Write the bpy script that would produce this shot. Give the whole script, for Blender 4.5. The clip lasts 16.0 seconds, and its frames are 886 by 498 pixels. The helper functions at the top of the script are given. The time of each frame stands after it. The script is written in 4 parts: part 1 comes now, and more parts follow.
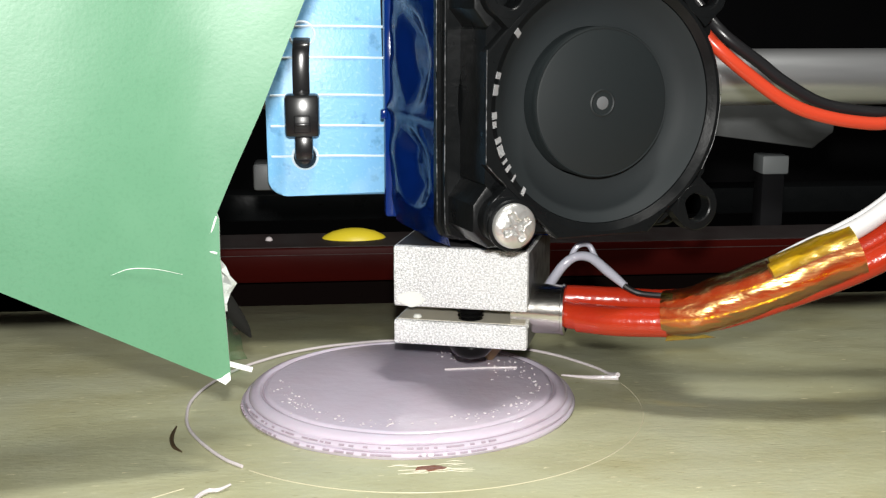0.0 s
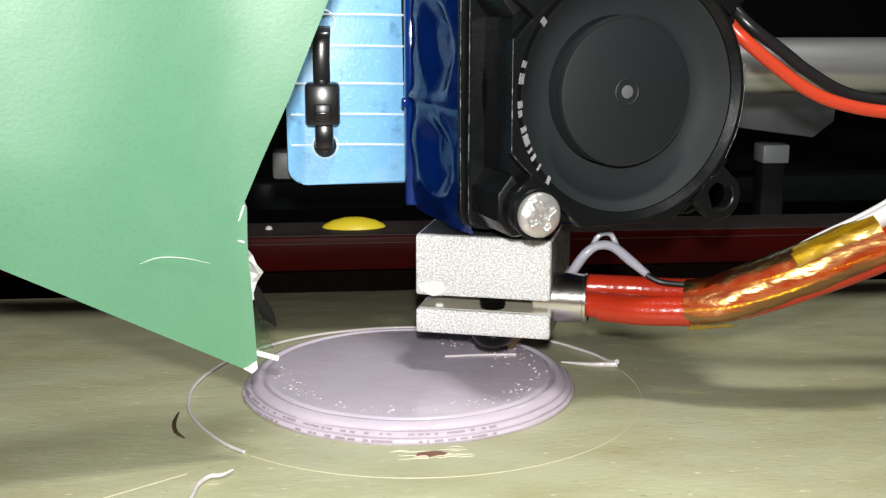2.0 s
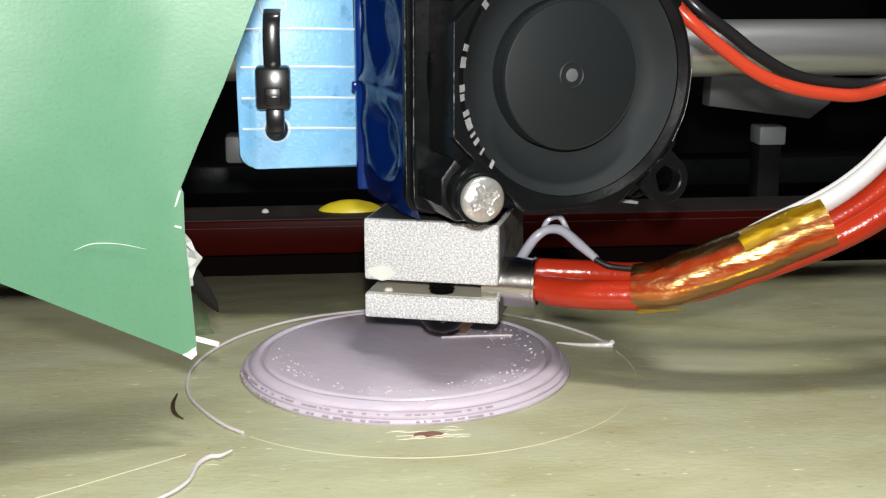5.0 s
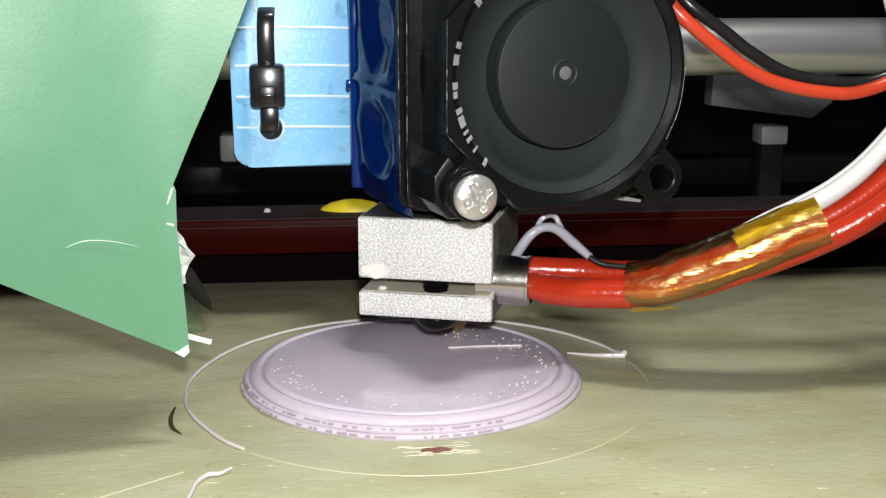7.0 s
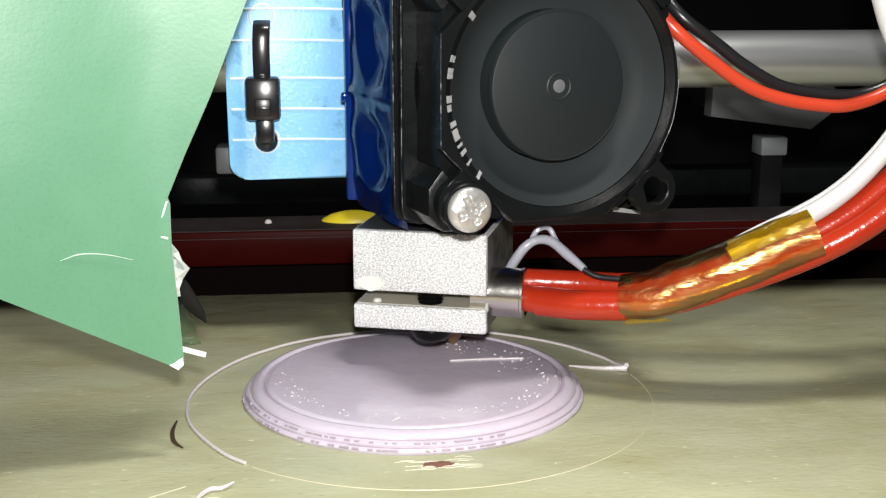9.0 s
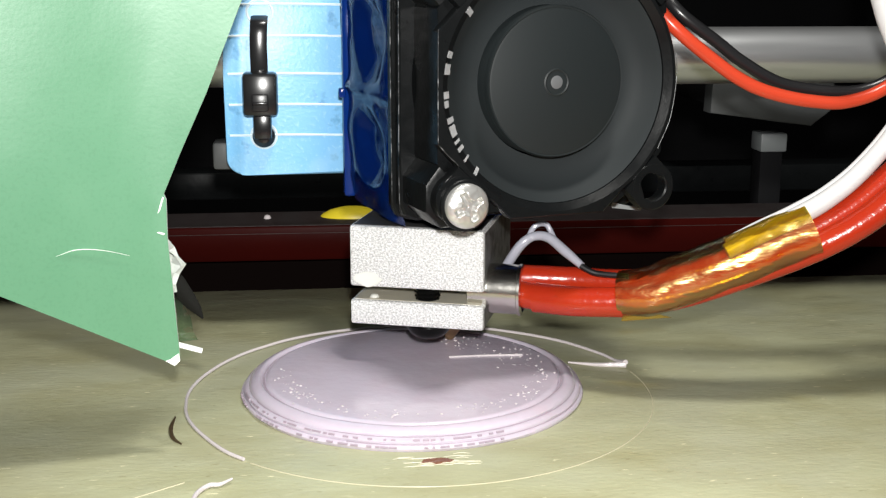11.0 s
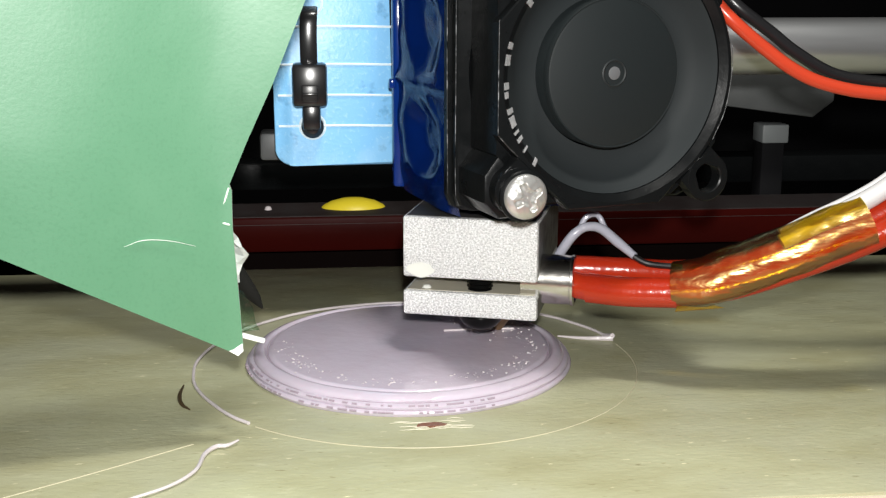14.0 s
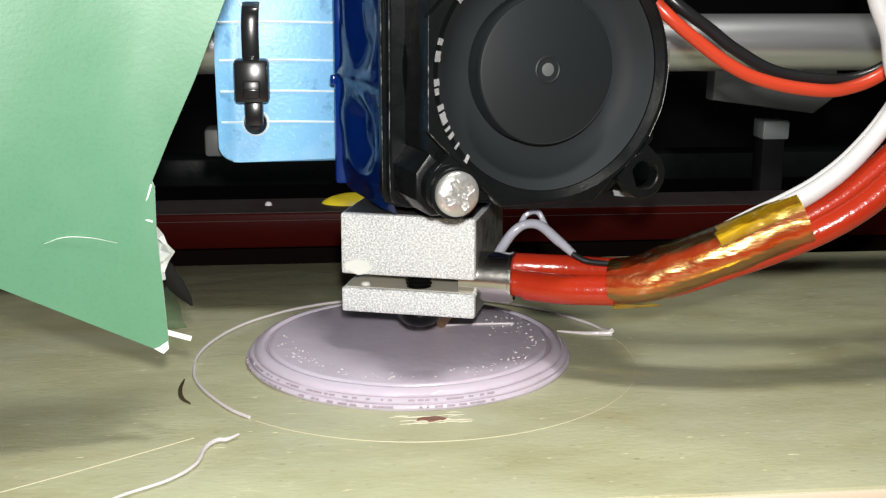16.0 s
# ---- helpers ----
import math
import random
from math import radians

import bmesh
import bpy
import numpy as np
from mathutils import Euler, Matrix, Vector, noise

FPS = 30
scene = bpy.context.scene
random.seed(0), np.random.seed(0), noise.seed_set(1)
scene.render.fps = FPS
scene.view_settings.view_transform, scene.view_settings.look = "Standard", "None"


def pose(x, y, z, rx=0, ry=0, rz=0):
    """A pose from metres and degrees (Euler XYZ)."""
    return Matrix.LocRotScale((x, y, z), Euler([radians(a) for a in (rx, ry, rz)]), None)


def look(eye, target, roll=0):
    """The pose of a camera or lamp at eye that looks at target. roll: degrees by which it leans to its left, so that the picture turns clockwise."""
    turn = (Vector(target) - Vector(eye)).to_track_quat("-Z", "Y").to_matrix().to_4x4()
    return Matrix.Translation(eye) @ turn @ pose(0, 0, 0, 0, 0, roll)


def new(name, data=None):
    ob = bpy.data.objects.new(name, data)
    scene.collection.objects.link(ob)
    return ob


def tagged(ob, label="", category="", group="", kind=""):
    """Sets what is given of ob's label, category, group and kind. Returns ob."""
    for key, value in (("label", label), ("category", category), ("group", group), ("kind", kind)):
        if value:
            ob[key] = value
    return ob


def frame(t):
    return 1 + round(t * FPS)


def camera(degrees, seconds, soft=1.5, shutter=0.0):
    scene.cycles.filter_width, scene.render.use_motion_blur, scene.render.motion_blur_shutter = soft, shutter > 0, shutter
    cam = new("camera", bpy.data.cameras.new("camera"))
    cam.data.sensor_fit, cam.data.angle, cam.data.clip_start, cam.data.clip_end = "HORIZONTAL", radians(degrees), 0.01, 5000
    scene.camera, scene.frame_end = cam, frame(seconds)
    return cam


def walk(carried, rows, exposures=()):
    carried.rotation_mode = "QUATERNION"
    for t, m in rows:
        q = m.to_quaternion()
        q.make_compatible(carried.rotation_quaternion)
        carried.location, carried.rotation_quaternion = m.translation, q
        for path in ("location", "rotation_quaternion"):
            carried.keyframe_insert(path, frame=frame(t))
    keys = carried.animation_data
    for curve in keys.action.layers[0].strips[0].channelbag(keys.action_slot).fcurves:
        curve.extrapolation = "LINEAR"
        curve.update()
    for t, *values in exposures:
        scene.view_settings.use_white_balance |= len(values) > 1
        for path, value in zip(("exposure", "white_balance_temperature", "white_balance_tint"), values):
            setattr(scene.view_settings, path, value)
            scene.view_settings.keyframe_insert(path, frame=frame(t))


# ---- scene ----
MM = 0.001

# ---- camera: seconds, x, y, z in millimetres, pitch, roll, yaw in degrees ----
CAMERA_ROWS = [
    (0, -11.33, -139.48, 48.31, -11.637, -0.040, -5.617),
    (0.5, -11.43, -139.44, 48.15, -11.663, 0.008, -5.669),
    (1, -11.51, -139.33, 48.36, -11.711, -0.033, -5.565),
    (1.5, -11.65, -139.35, 48.20, -11.971, -0.033, -5.652),
    (2, -11.72, -139.18, 48.34, -12.173, -0.098, -5.708),
    (2.5, -11.74, -139.29, 48.29, -12.278, -0.024, -5.687),
    (3, -11.71, -139.20, 48.52, -12.626, -0.034, -5.711),
    (3.5, -11.70, -139.05, 48.53, -13.053, -0.122, -5.845),
    (6, -12.03, -139.05, 48.63, -13.068, 0.024, -5.947),
    (6.5, -12.09, -139.08, 48.59, -12.965, 0.014, -5.959),
    (7, -12.19, -139.11, 48.13, -12.970, -0.007, -5.922),
    (7.5, -12.09, -139.04, 48.44, -13.133, -0.030, -5.935),
    (8, -12.02, -139.07, 48.69, -13.112, -0.044, -5.909),
    (8.5, -12.17, -139.29, 48.84, -12.857, -0.026, -5.926),
    (9, -12.46, -139.42, 48.62, -12.558, 0.019, -5.961),
    (11.5, -12.44, -139.12, 48.67, -12.979, -0.182, -6.028),
    (12, -12.42, -138.88, 48.56, -13.358, -0.248, -6.128),
    (12.5, -12.46, -138.93, 48.50, -13.495, -0.219, -6.090),
    (13, -12.55, -139.12, 48.43, -13.228, -0.174, -5.998),
    (13.5, -12.56, -139.08, 48.56, -13.127, -0.186, -5.970),
    (14, -12.52, -138.98, 48.73, -13.213, -0.115, -5.949),
    (14.5, -12.50, -138.91, 48.80, -13.383, -0.237, -5.978),
    (15, -12.55, -138.98, 48.50, -13.383, -0.226, -6.004),
    (15.5, -12.65, -139.02, 48.31, -13.264, -0.205, -5.965),
    (16, -12.57, -138.96, 48.75, -13.419, -0.195, -5.935),
]
# the phone's own exposure: seconds, stops
EXPOSURES = [(0.0, 0.16), (1.0, 0.18), (2.0, 0.13), (2.5, 0.1), (3.0, 0.16), (3.5, -0.04), (6.0, 0.1), (6.5, -0.16), (7.0, 0.04), (7.5, 0.08),
             (8.0, -0.03), (8.5, -0.12), (9.0, 0.16), (11.5, 0.18), (12.0, -0.03), (12.5, -0.2), (13.0, 0.0), (13.5, 0.07), (14.0, 0.07),
             (14.5, -0.28), (15.0, -0.1), (15.5, 0.03), (16.0, 0.07)]
cam = camera(40.06, 16.0, soft=1.3)
walk(cam, [(t, pose(x * MM, y * MM, z * MM, 90 + p, r, w)) for t, x, y, z, p, r, w in CAMERA_ROWS], EXPOSURES)

# ---- light: the phone's LED just over the lens, a small lamp high over the front of the printer, and a dim room ----
def lamp(name, energy, size, color, eye, target, cone):
    data = bpy.data.lights.new(name, "SPOT")
    data.energy, data.shadow_soft_size, data.color = energy, size, color
    data.spot_size, data.spot_blend = radians(cone), 0.9
    new(name, data).matrix_world = look(eye, target)


lamp("phone_led", 1.08, 0.0025, (1.0, 0.985, 0.95), (-0.011, -0.1395, 0.058), (0.024, 0.0, 0.02), 120)
lamp("desk_lamp", 1.45, 0.018, (1.0, 0.98, 0.92), (0.030, -0.068, 0.250), (0.015, 0.0, 0.0), 110)

world = bpy.data.worlds.new("dim_room")
world.use_nodes = True
world.node_tree.nodes["Background"].inputs["Color"].default_value = (0.9, 0.95, 1.0, 1)
world.node_tree.nodes["Background"].inputs["Strength"].default_value = 0.028
scene.world = world
scene.view_settings.exposure = 0.0


# ---- materials ----
class Mat:
    """A node material on object coordinates; sizes are in millimetres."""

    def __init__(self, name, color, rough=0.5, metal=0.0, **sockets):
        self.m = bpy.data.materials.new(name)
        self.m.use_nodes = True
        self.t = self.m.node_tree
        self.b = self.t.nodes["Principled BSDF"]
        self.b.inputs["Base Color"].default_value = (*color, 1)
        self.b.inputs["Roughness"].default_value = rough
        self.b.inputs["Metallic"].default_value = metal
        for k, v in sockets.items():
            self.b.inputs[k.replace("_", " ")].default_value = v
        self.color, self.rough, self.height = color, rough, None

    def node(self, kind, **values):
        n = self.t.nodes.new(kind)
        for k, v in values.items():
            n.inputs[k].default_value = v
        return n

    def noise(self, size, detail=3.0, stretch=(1, 1, 1), rough=0.55):
        co = self.t.nodes.new("ShaderNodeTexCoord")
        mp = self.t.nodes.new("ShaderNodeMapping")
        mp.inputs["Scale"].default_value = [1000.0 / size / s for s in stretch]
        n = self.node("ShaderNodeTexNoise", Scale=1.0, Detail=detail, Roughness=rough)
        self.t.links.new(co.outputs["Object"], mp.inputs["Vector"])
        self.t.links.new(mp.outputs["Vector"], n.inputs["Vector"])
        return n.outputs["Fac"]

    def ramp(self, fac, lo, hi, a, b):
        r = self.t.nodes.new("ShaderNodeMapRange")
        for k, v in zip(("From Min", "From Max", "To Min", "To Max"), (lo, hi, a, b)):
            r.inputs[k].default_value = v
        self.t.links.new(fac, r.inputs["Value"])
        return r.outputs["Result"]

    def tint(self, fac, color):
        """Blend towards color where fac is one."""
        mix = self.t.nodes.new("ShaderNodeMix")
        mix.data_type = "RGBA"
        old = self.b.inputs["Base Color"]
        if old.is_linked:
            self.t.links.new(old.links[0].from_socket, mix.inputs[6])
        else:
            mix.inputs[6].default_value = old.default_value
        mix.inputs[7].default_value = (*color, 1)
        self.t.links.new(fac, mix.inputs[0])
        self.t.links.new(mix.outputs[2], old)
        return self

    def roughness(self, fac):
        self.t.links.new(fac, self.b.inputs["Roughness"])
        return self

    def bump(self, fac, mm, strength=1.0):
        n = self.node("ShaderNodeBump", Strength=strength, Distance=mm * MM)
        self.t.links.new(fac, n.inputs["Height"])
        old = self.b.inputs["Normal"]
        if old.is_linked:
            self.t.links.new(old.links[0].from_socket, n.inputs["Normal"])
        self.t.links.new(n.outputs["Normal"], old)
        return self


def film(name, color, gloss=0.14, cloud=0.05, sheen=None):
    """A thin clear tinted film: tinted see-through, with a glossy face."""
    m = bpy.data.materials.new(name)
    m.use_nodes = True
    t = m.node_tree
    t.nodes.clear()
    out, mix = t.nodes.new("ShaderNodeOutputMaterial"), t.nodes.new("ShaderNodeMixShader")
    clear, shine = t.nodes.new("ShaderNodeBsdfTransparent"), t.nodes.new("ShaderNodeBsdfGlossy")
    clear.inputs["Color"].default_value = (*color, 1)
    shine.inputs["Roughness"].default_value = gloss
    fres = t.nodes.new("ShaderNodeFresnel")
    fres.inputs["IOR"].default_value = 1.5
    co, nz, bp = t.nodes.new("ShaderNodeTexCoord"), t.nodes.new("ShaderNodeTexNoise"), t.nodes.new("ShaderNodeBump")
    nz.inputs["Scale"].default_value, nz.inputs["Detail"].default_value = 1.0, 3.0
    mp = t.nodes.new("ShaderNodeMapping")
    mp.inputs["Rotation"].default_value, mp.inputs["Scale"].default_value = (0, radians(24), 0), (90.0, 500.0, 500.0)
    bp.inputs["Distance"].default_value, bp.inputs["Strength"].default_value = 0.0006, 0.55
    t.links.new(co.outputs["Object"], mp.inputs["Vector"])
    t.links.new(mp.outputs["Vector"], nz.inputs["Vector"])
    t.links.new(nz.outputs["Fac"], bp.inputs["Height"])
    t.links.new(bp.outputs["Normal"], shine.inputs["Normal"])
    t.links.new(bp.outputs["Normal"], fres.inputs["Normal"])
    body, haze = t.nodes.new("ShaderNodeMixShader"), t.nodes.new("ShaderNodeBsdfGlossy" if sheen else "ShaderNodeBsdfDiffuse")
    haze.inputs["Color"].default_value = (*(sheen or [c * 0.85 for c in color]), 1)
    if sheen:
        haze.inputs["Roughness"].default_value = 0.28
        t.links.new(bp.outputs["Normal"], haze.inputs["Normal"])
    body.inputs[0].default_value = cloud
    t.links.new(clear.outputs[0], body.inputs[1])
    t.links.new(haze.outputs[0], body.inputs[2])
    t.links.new(fres.outputs["Fac"], mix.inputs[0])
    t.links.new(body.outputs[0], mix.inputs[1])
    t.links.new(shine.outputs[0], mix.inputs[2])
    t.links.new(mix.outputs[0], out.inputs["Surface"])
    return m


def build_materials():
    g = {}
    a = Mat("bed_sheet", (0.4, 0.405, 0.262), 0.42)
    a.tint(a.ramp(a.noise(9, 5, (2, 1, 1)), 0.38, 0.68, 0, 0.75), (0.31, 0.295, 0.165))
    a.tint(a.ramp(a.noise(1.2, 3, (2.5, 1, 1)), 0.6, 0.78, 0, 0.5), (0.54, 0.53, 0.36))
    a.tint(a.ramp(a.noise(0.7, 2, (2.5, 1, 1)), 0.66, 0.74, 0, 0.6), (0.2, 0.175, 0.09))
    a.tint(a.ramp(a.noise(0.6, 2, (4, 1, 1)), 0.7, 0.75, 0, 0.9), (0.8, 0.75, 0.5))
    a.tint(a.ramp(a.noise(22, 5), 0.46, 0.64, 0, 0.6), (0.37, 0.375, 0.27))
    a.bump(a.noise(0.6, 3, (2.2, 1, 1)), 0.07).bump(a.noise(5, 2, (1.6, 1, 1)), 0.12)
    a.roughness(a.ramp(a.noise(3, 3, (3, 1, 1)), 0.3, 0.7, 0.32, 0.55))
    g["bed"] = a.m
    g["bed_edge"] = Mat("bed_edge", (0.55, 0.5, 0.38), 0.35).m
    a = Mat("red_plate", (0.42, 0.045, 0.03), 0.35)
    g["red_plate"] = a.tint(a.ramp(a.noise(4, 4), 0.4, 0.7, 0, 0.5), (0.3, 0.03, 0.02)).m
    a = Mat("lilac_plastic", (0.56, 0.5, 0.59), 0.2, Coat_Weight=0.5, Coat_Roughness=0.12, Subsurface_Weight=0.25, Subsurface_Scale=0.002)
    a.b.inputs["Subsurface Radius"].default_value = (1.0, 0.7, 0.8)
    a.tint(a.ramp(a.noise(6, 3), 0.4, 0.7, 0, 0.5), (0.53, 0.45, 0.52))
    g["disc"] = a.bump(a.noise(1.2, 3), 0.04).bump(a.noise(6, 2), 0.08).m
    a = Mat("lilac_strand", (0.6, 0.55, 0.56), 0.22)
    g["strand"] = a.bump(a.noise(0.8, 2), 0.05).m
    g["gap"] = Mat("layer_gap", (0.33, 0.27, 0.32), 0.4).m
    g["soot"] = Mat("sooty_top", (0.035, 0.033, 0.032), 0.5).m
    a = Mat("glass_sleeve", (0.36, 0.36, 0.42), 0.22)
    g["sleeve"] = a.bump(a.noise(1.0, 2, (1, 1, 6)), 0.1).m
    # lamp glints on the fan lip, put into a pale colour
    g["lip_glint"] = Mat("lip_glint_patches", (0.78, 0.79, 0.8), 0.22, 0.3).m
    # black with pale patches, coloured like light caught on the fan's edges
    a = Mat("edge_highlight", (0.02, 0.021, 0.022), 0.3)
    g["edge_glint"] = a.tint(a.ramp(a.noise(1.1, 3), 0.5, 0.62, 0, 0.8), (0.3, 0.31, 0.32)).m
    g["dull_black"] = Mat("dull_black_piece", (0.008, 0.008, 0.007), 0.7, Specular_IOR_Level=0.1).m
    g["ghost"] = Mat("faint_residue", (0.5, 0.47, 0.33), 0.2).m
    a = Mat("blasted_aluminium", (0.56, 0.565, 0.57), 0.38, 0.4)
    n = a.noise(0.2, 4, (1.3, 1, 1), rough=0.7)
    a.tint(a.ramp(n, 0.42, 0.58, 0, 1.0), (0.98, 0.985, 0.99))
    a.tint(a.ramp(a.noise(0.3, 3), 0.62, 0.7, 0, 0.7), (0.2, 0.2, 0.21))
    g["block"] = a.bump(n, 0.2).bump(a.noise(2.5, 3), 0.06).m
    a = Mat("milled_aluminium", (0.6, 0.57, 0.48), 0.38, 0.35)
    g["milled"] = a.bump(a.noise(0.3, 2, (8, 1, 1)), 0.03).m
    a = Mat("dark_mottled_aluminium", (0.16, 0.16, 0.155), 0.4, 0.4)
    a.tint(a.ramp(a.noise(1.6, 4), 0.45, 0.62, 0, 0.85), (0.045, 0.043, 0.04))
    g["dark_mottled"] = a.bump(a.noise(0.8, 3), 0.1).m
    g["smear"] = Mat("dried_paste", (0.66, 0.67, 0.63), 0.55).m
    a = Mat("cartridge_steel", (0.6, 0.58, 0.54), 0.22, 1.0)
    g["steel"] = a.bump(a.noise(1.0, 3), 0.03).m
    a = Mat("rod_steel", (0.6, 0.61, 0.62), 0.3, 0.85)
    g["rod"] = a.roughness(a.ramp(a.noise(6, 4, (10, 1, 1)), 0.3, 0.7, 0.24, 0.4)).m
    a = Mat("screw_zinc", (0.6, 0.6, 0.58), 0.34, 0.7)
    g["screw"] = a.bump(a.noise(0.8, 3), 0.06).m
    g["black_steel"] = Mat("black_oxide", (0.004, 0.004, 0.004), 0.18, Specular_IOR_Level=0.14).m
    a = Mat("black_plastic", (0.0055, 0.0062, 0.0066), 0.3, Specular_IOR_Level=0.16)
    a.roughness(a.ramp(a.noise(3, 4), 0.3, 0.7, 0.24, 0.42))
    g["fan"] = a.bump(a.noise(0.9, 3), 0.03).m
    g["hub"] = Mat("fan_hub", (0.01, 0.0135, 0.0145), 0.5, Specular_IOR_Level=0.35).m
    a = Mat("blade_blur", (0.02, 0.024, 0.0255), 0.6, Specular_IOR_Level=0.15)
    g["blur"] = a.tint(a.ramp(a.noise(9, 2), 0.4, 0.7, 0, 0.3), (0.014, 0.0165, 0.0175)).m
    g["pin"] = Mat("hub_pin", (0.11, 0.115, 0.12), 0.4).m
    a = Mat("blue_shroud", (0.004, 0.032, 0.22), 0.14, Transmission_Weight=0.3, IOR=1.45, Specular_IOR_Level=0.3)
    g["shroud"] = a.bump(a.noise(7, 2), 0.3).bump(a.noise(0.9, 3), 0.02).m
    a = Mat("blue_plate", (0.2, 0.5, 0.82), 0.38)
    a.tint(a.ramp(a.noise(0.5, 3), 0.56, 0.7, 0, 0.5), (0.4, 0.68, 0.9))
    a.tint(a.ramp(a.noise(2.2, 4), 0.6, 0.7, 0, 0.6), (0.07, 0.25, 0.48))
    a.tint(a.ramp(a.noise(9, 4), 0.5, 0.7, 0, 0.55), (0.38, 0.64, 0.86))
    g["plate"] = a.bump(a.noise(0.5, 3), 0.04).m
    g["plate_line"] = Mat("plate_ridge", (0.72, 0.86, 0.94), 0.4).m
    g["tie"] = Mat("black_nylon", (0.012, 0.012, 0.013), 0.22).m
    a = Mat("green_card", (0.094, 0.25, 0.142), 0.4)
    a.tint(a.ramp(a.noise(0.35, 2), 0.5, 0.7, 0, 0.45), (0.075, 0.21, 0.115))
    a.tint(a.ramp(a.noise(16, 3), 0.45, 0.75, 0, 0.5), (0.13, 0.3, 0.18))
    g["card"] = a.bump(a.noise(0.4, 2), 0.01).bump(a.noise(14, 2), 0.15).m
    g["paper"] = Mat("torn_paper", (0.82, 0.86, 0.82), 0.6).m
    g["foil"] = film("clear_tape", (0.72, 0.85, 0.74), 0.08, 0.01)
    a = Mat("red_silicone", (0.37, 0.026, 0.007), 0.22)
    g["red"] = a.bump(a.noise(0.7, 3), 0.06).tint(a.ramp(a.noise(4, 3), 0.4, 0.7, 0, 0.4), (0.36, 0.016, 0.009)).m
    g["red_wire"] = Mat("red_pvc", (0.52, 0.05, 0.02), 0.28).m
    g["black_wire"] = Mat("black_pvc", (0.012, 0.012, 0.013), 0.3).m
    a = Mat("white_wire", (0.6, 0.6, 0.6), 0.35)
    g["white_wire"] = a.bump(a.noise(1.5, 2, (4, 1, 1)), 0.06).m
    g["kapton"] = film("amber_tape", (1.0, 0.79, 0.09), 0.1, 0.22, (1.0, 0.8, 0.32))
    a = Mat("dark_red_frame", (0.036, 0.0034, 0.0025), 0.35, Specular_IOR_Level=0.025)
    g["frame"] = a.tint(a.ramp(a.noise(12, 4, (4, 1, 1)), 0.4, 0.7, 0, 0.6), (0.018, 0.003, 0.0025)).bump(a.noise(2, 3), 0.02).m
    a = Mat("dusty_top", (0.06, 0.05, 0.05), 0.6)
    # near black, darkness of the void below the bar put into colour
    g["bar_void"] = Mat("bar_void_black", (0.0035, 0.0015, 0.0012), 0.8, Specular_IOR_Level=0.05).m
    g["dust"] = a.tint(a.ramp(a.noise(5, 4), 0.4, 0.7, 0, 0.6), (0.04, 0.022, 0.021)).m
    g["grey_pale"] = Mat("pale_grey_plastic", (0.2, 0.215, 0.22), 0.5).m
    g["yellow"] = Mat("yellow_plastic", (0.75, 0.6, 0.03), 0.4).m
    a = Mat("grey_metal", (0.07, 0.074, 0.076), 0.5)
    g["grey"] = a.tint(a.ramp(a.noise(5, 3), 0.4, 0.7, 0, 0.5), (0.045, 0.048, 0.05)).m
    a = Mat("dark_wall", (0.008, 0.008, 0.009), 0.8, Specular_IOR_Level=0.1)
    g["dark"] = a.tint(a.ramp(a.noise(40, 3), 0.4, 0.7, 0, 0.5), (0.005, 0.005, 0.0055)).m
    a = Mat("table_top", (0.05, 0.04, 0.035), 0.5)
    g["table"] = a.tint(a.ramp(a.noise(20, 4, (6, 1, 1)), 0.4, 0.7, 0, 0.6), (0.03, 0.024, 0.02)).m
    g["brass"] = Mat("brass", (0.3, 0.2, 0.11), 0.4, 0.8).m
    a = Mat("brown_flake", (0.19, 0.075, 0.04), 0.4)
    g["flake"] = a.bump(a.noise(0.6, 3), 0.2).m
    g["dark_hair"] = Mat("dark_hair", (0.06, 0.04, 0.02), 0.4).m
    g["lint"] = Mat("clear_residue", (0.66, 0.63, 0.5), 0.15).m
    return g


M = build_materials()


# ---- mesh tools (millimetres) ----
def part(name, bm, material, parent=None, label="", at=None, angle=35):
    bmesh.ops.recalc_face_normals(bm, faces=bm.faces)
    bmesh.ops.scale(bm, vec=(MM, MM, MM), verts=bm.verts)
    me = bpy.data.meshes.new(name)
    bm.to_mesh(me)
    bm.free()
    for m in material if isinstance(material, (list, tuple)) else [material]:
        me.materials.append(m)
    me.shade_smooth()
    me.set_sharp_from_angle(angle=radians(angle))
    ob = new(name, me)
    if parent is not None:
        ob.parent = parent
    if at is not None:
        ob.matrix_basis = Matrix.Translation(at.translation * MM) @ at.to_3x3().to_4x4()
    if label:
        ob["label"] = label
    return ob


def thing(name, label, category, group="", kind=""):
    return tagged(new(name), label, category, group, kind)


def box(x0, x1, y0, y1, z0, z1, bevel=0.0, segments=2, bm=None):
    bm = bm or bmesh.new()
    r = bmesh.ops.create_cube(bm, size=1.0)
    for v in r["verts"]:
        v.co = Vector(((x0 + x1) / 2 + v.co.x * (x1 - x0), (y0 + y1) / 2 + v.co.y * (y1 - y0), (z0 + z1) / 2 + v.co.z * (z1 - z0)))
    if bevel:
        edges = list({e for v in r["verts"] for e in v.link_edges})
        bmesh.ops.bevel(bm, geom=edges, offset=bevel, segments=segments, affect="EDGES", profile=0.5)
    return bm


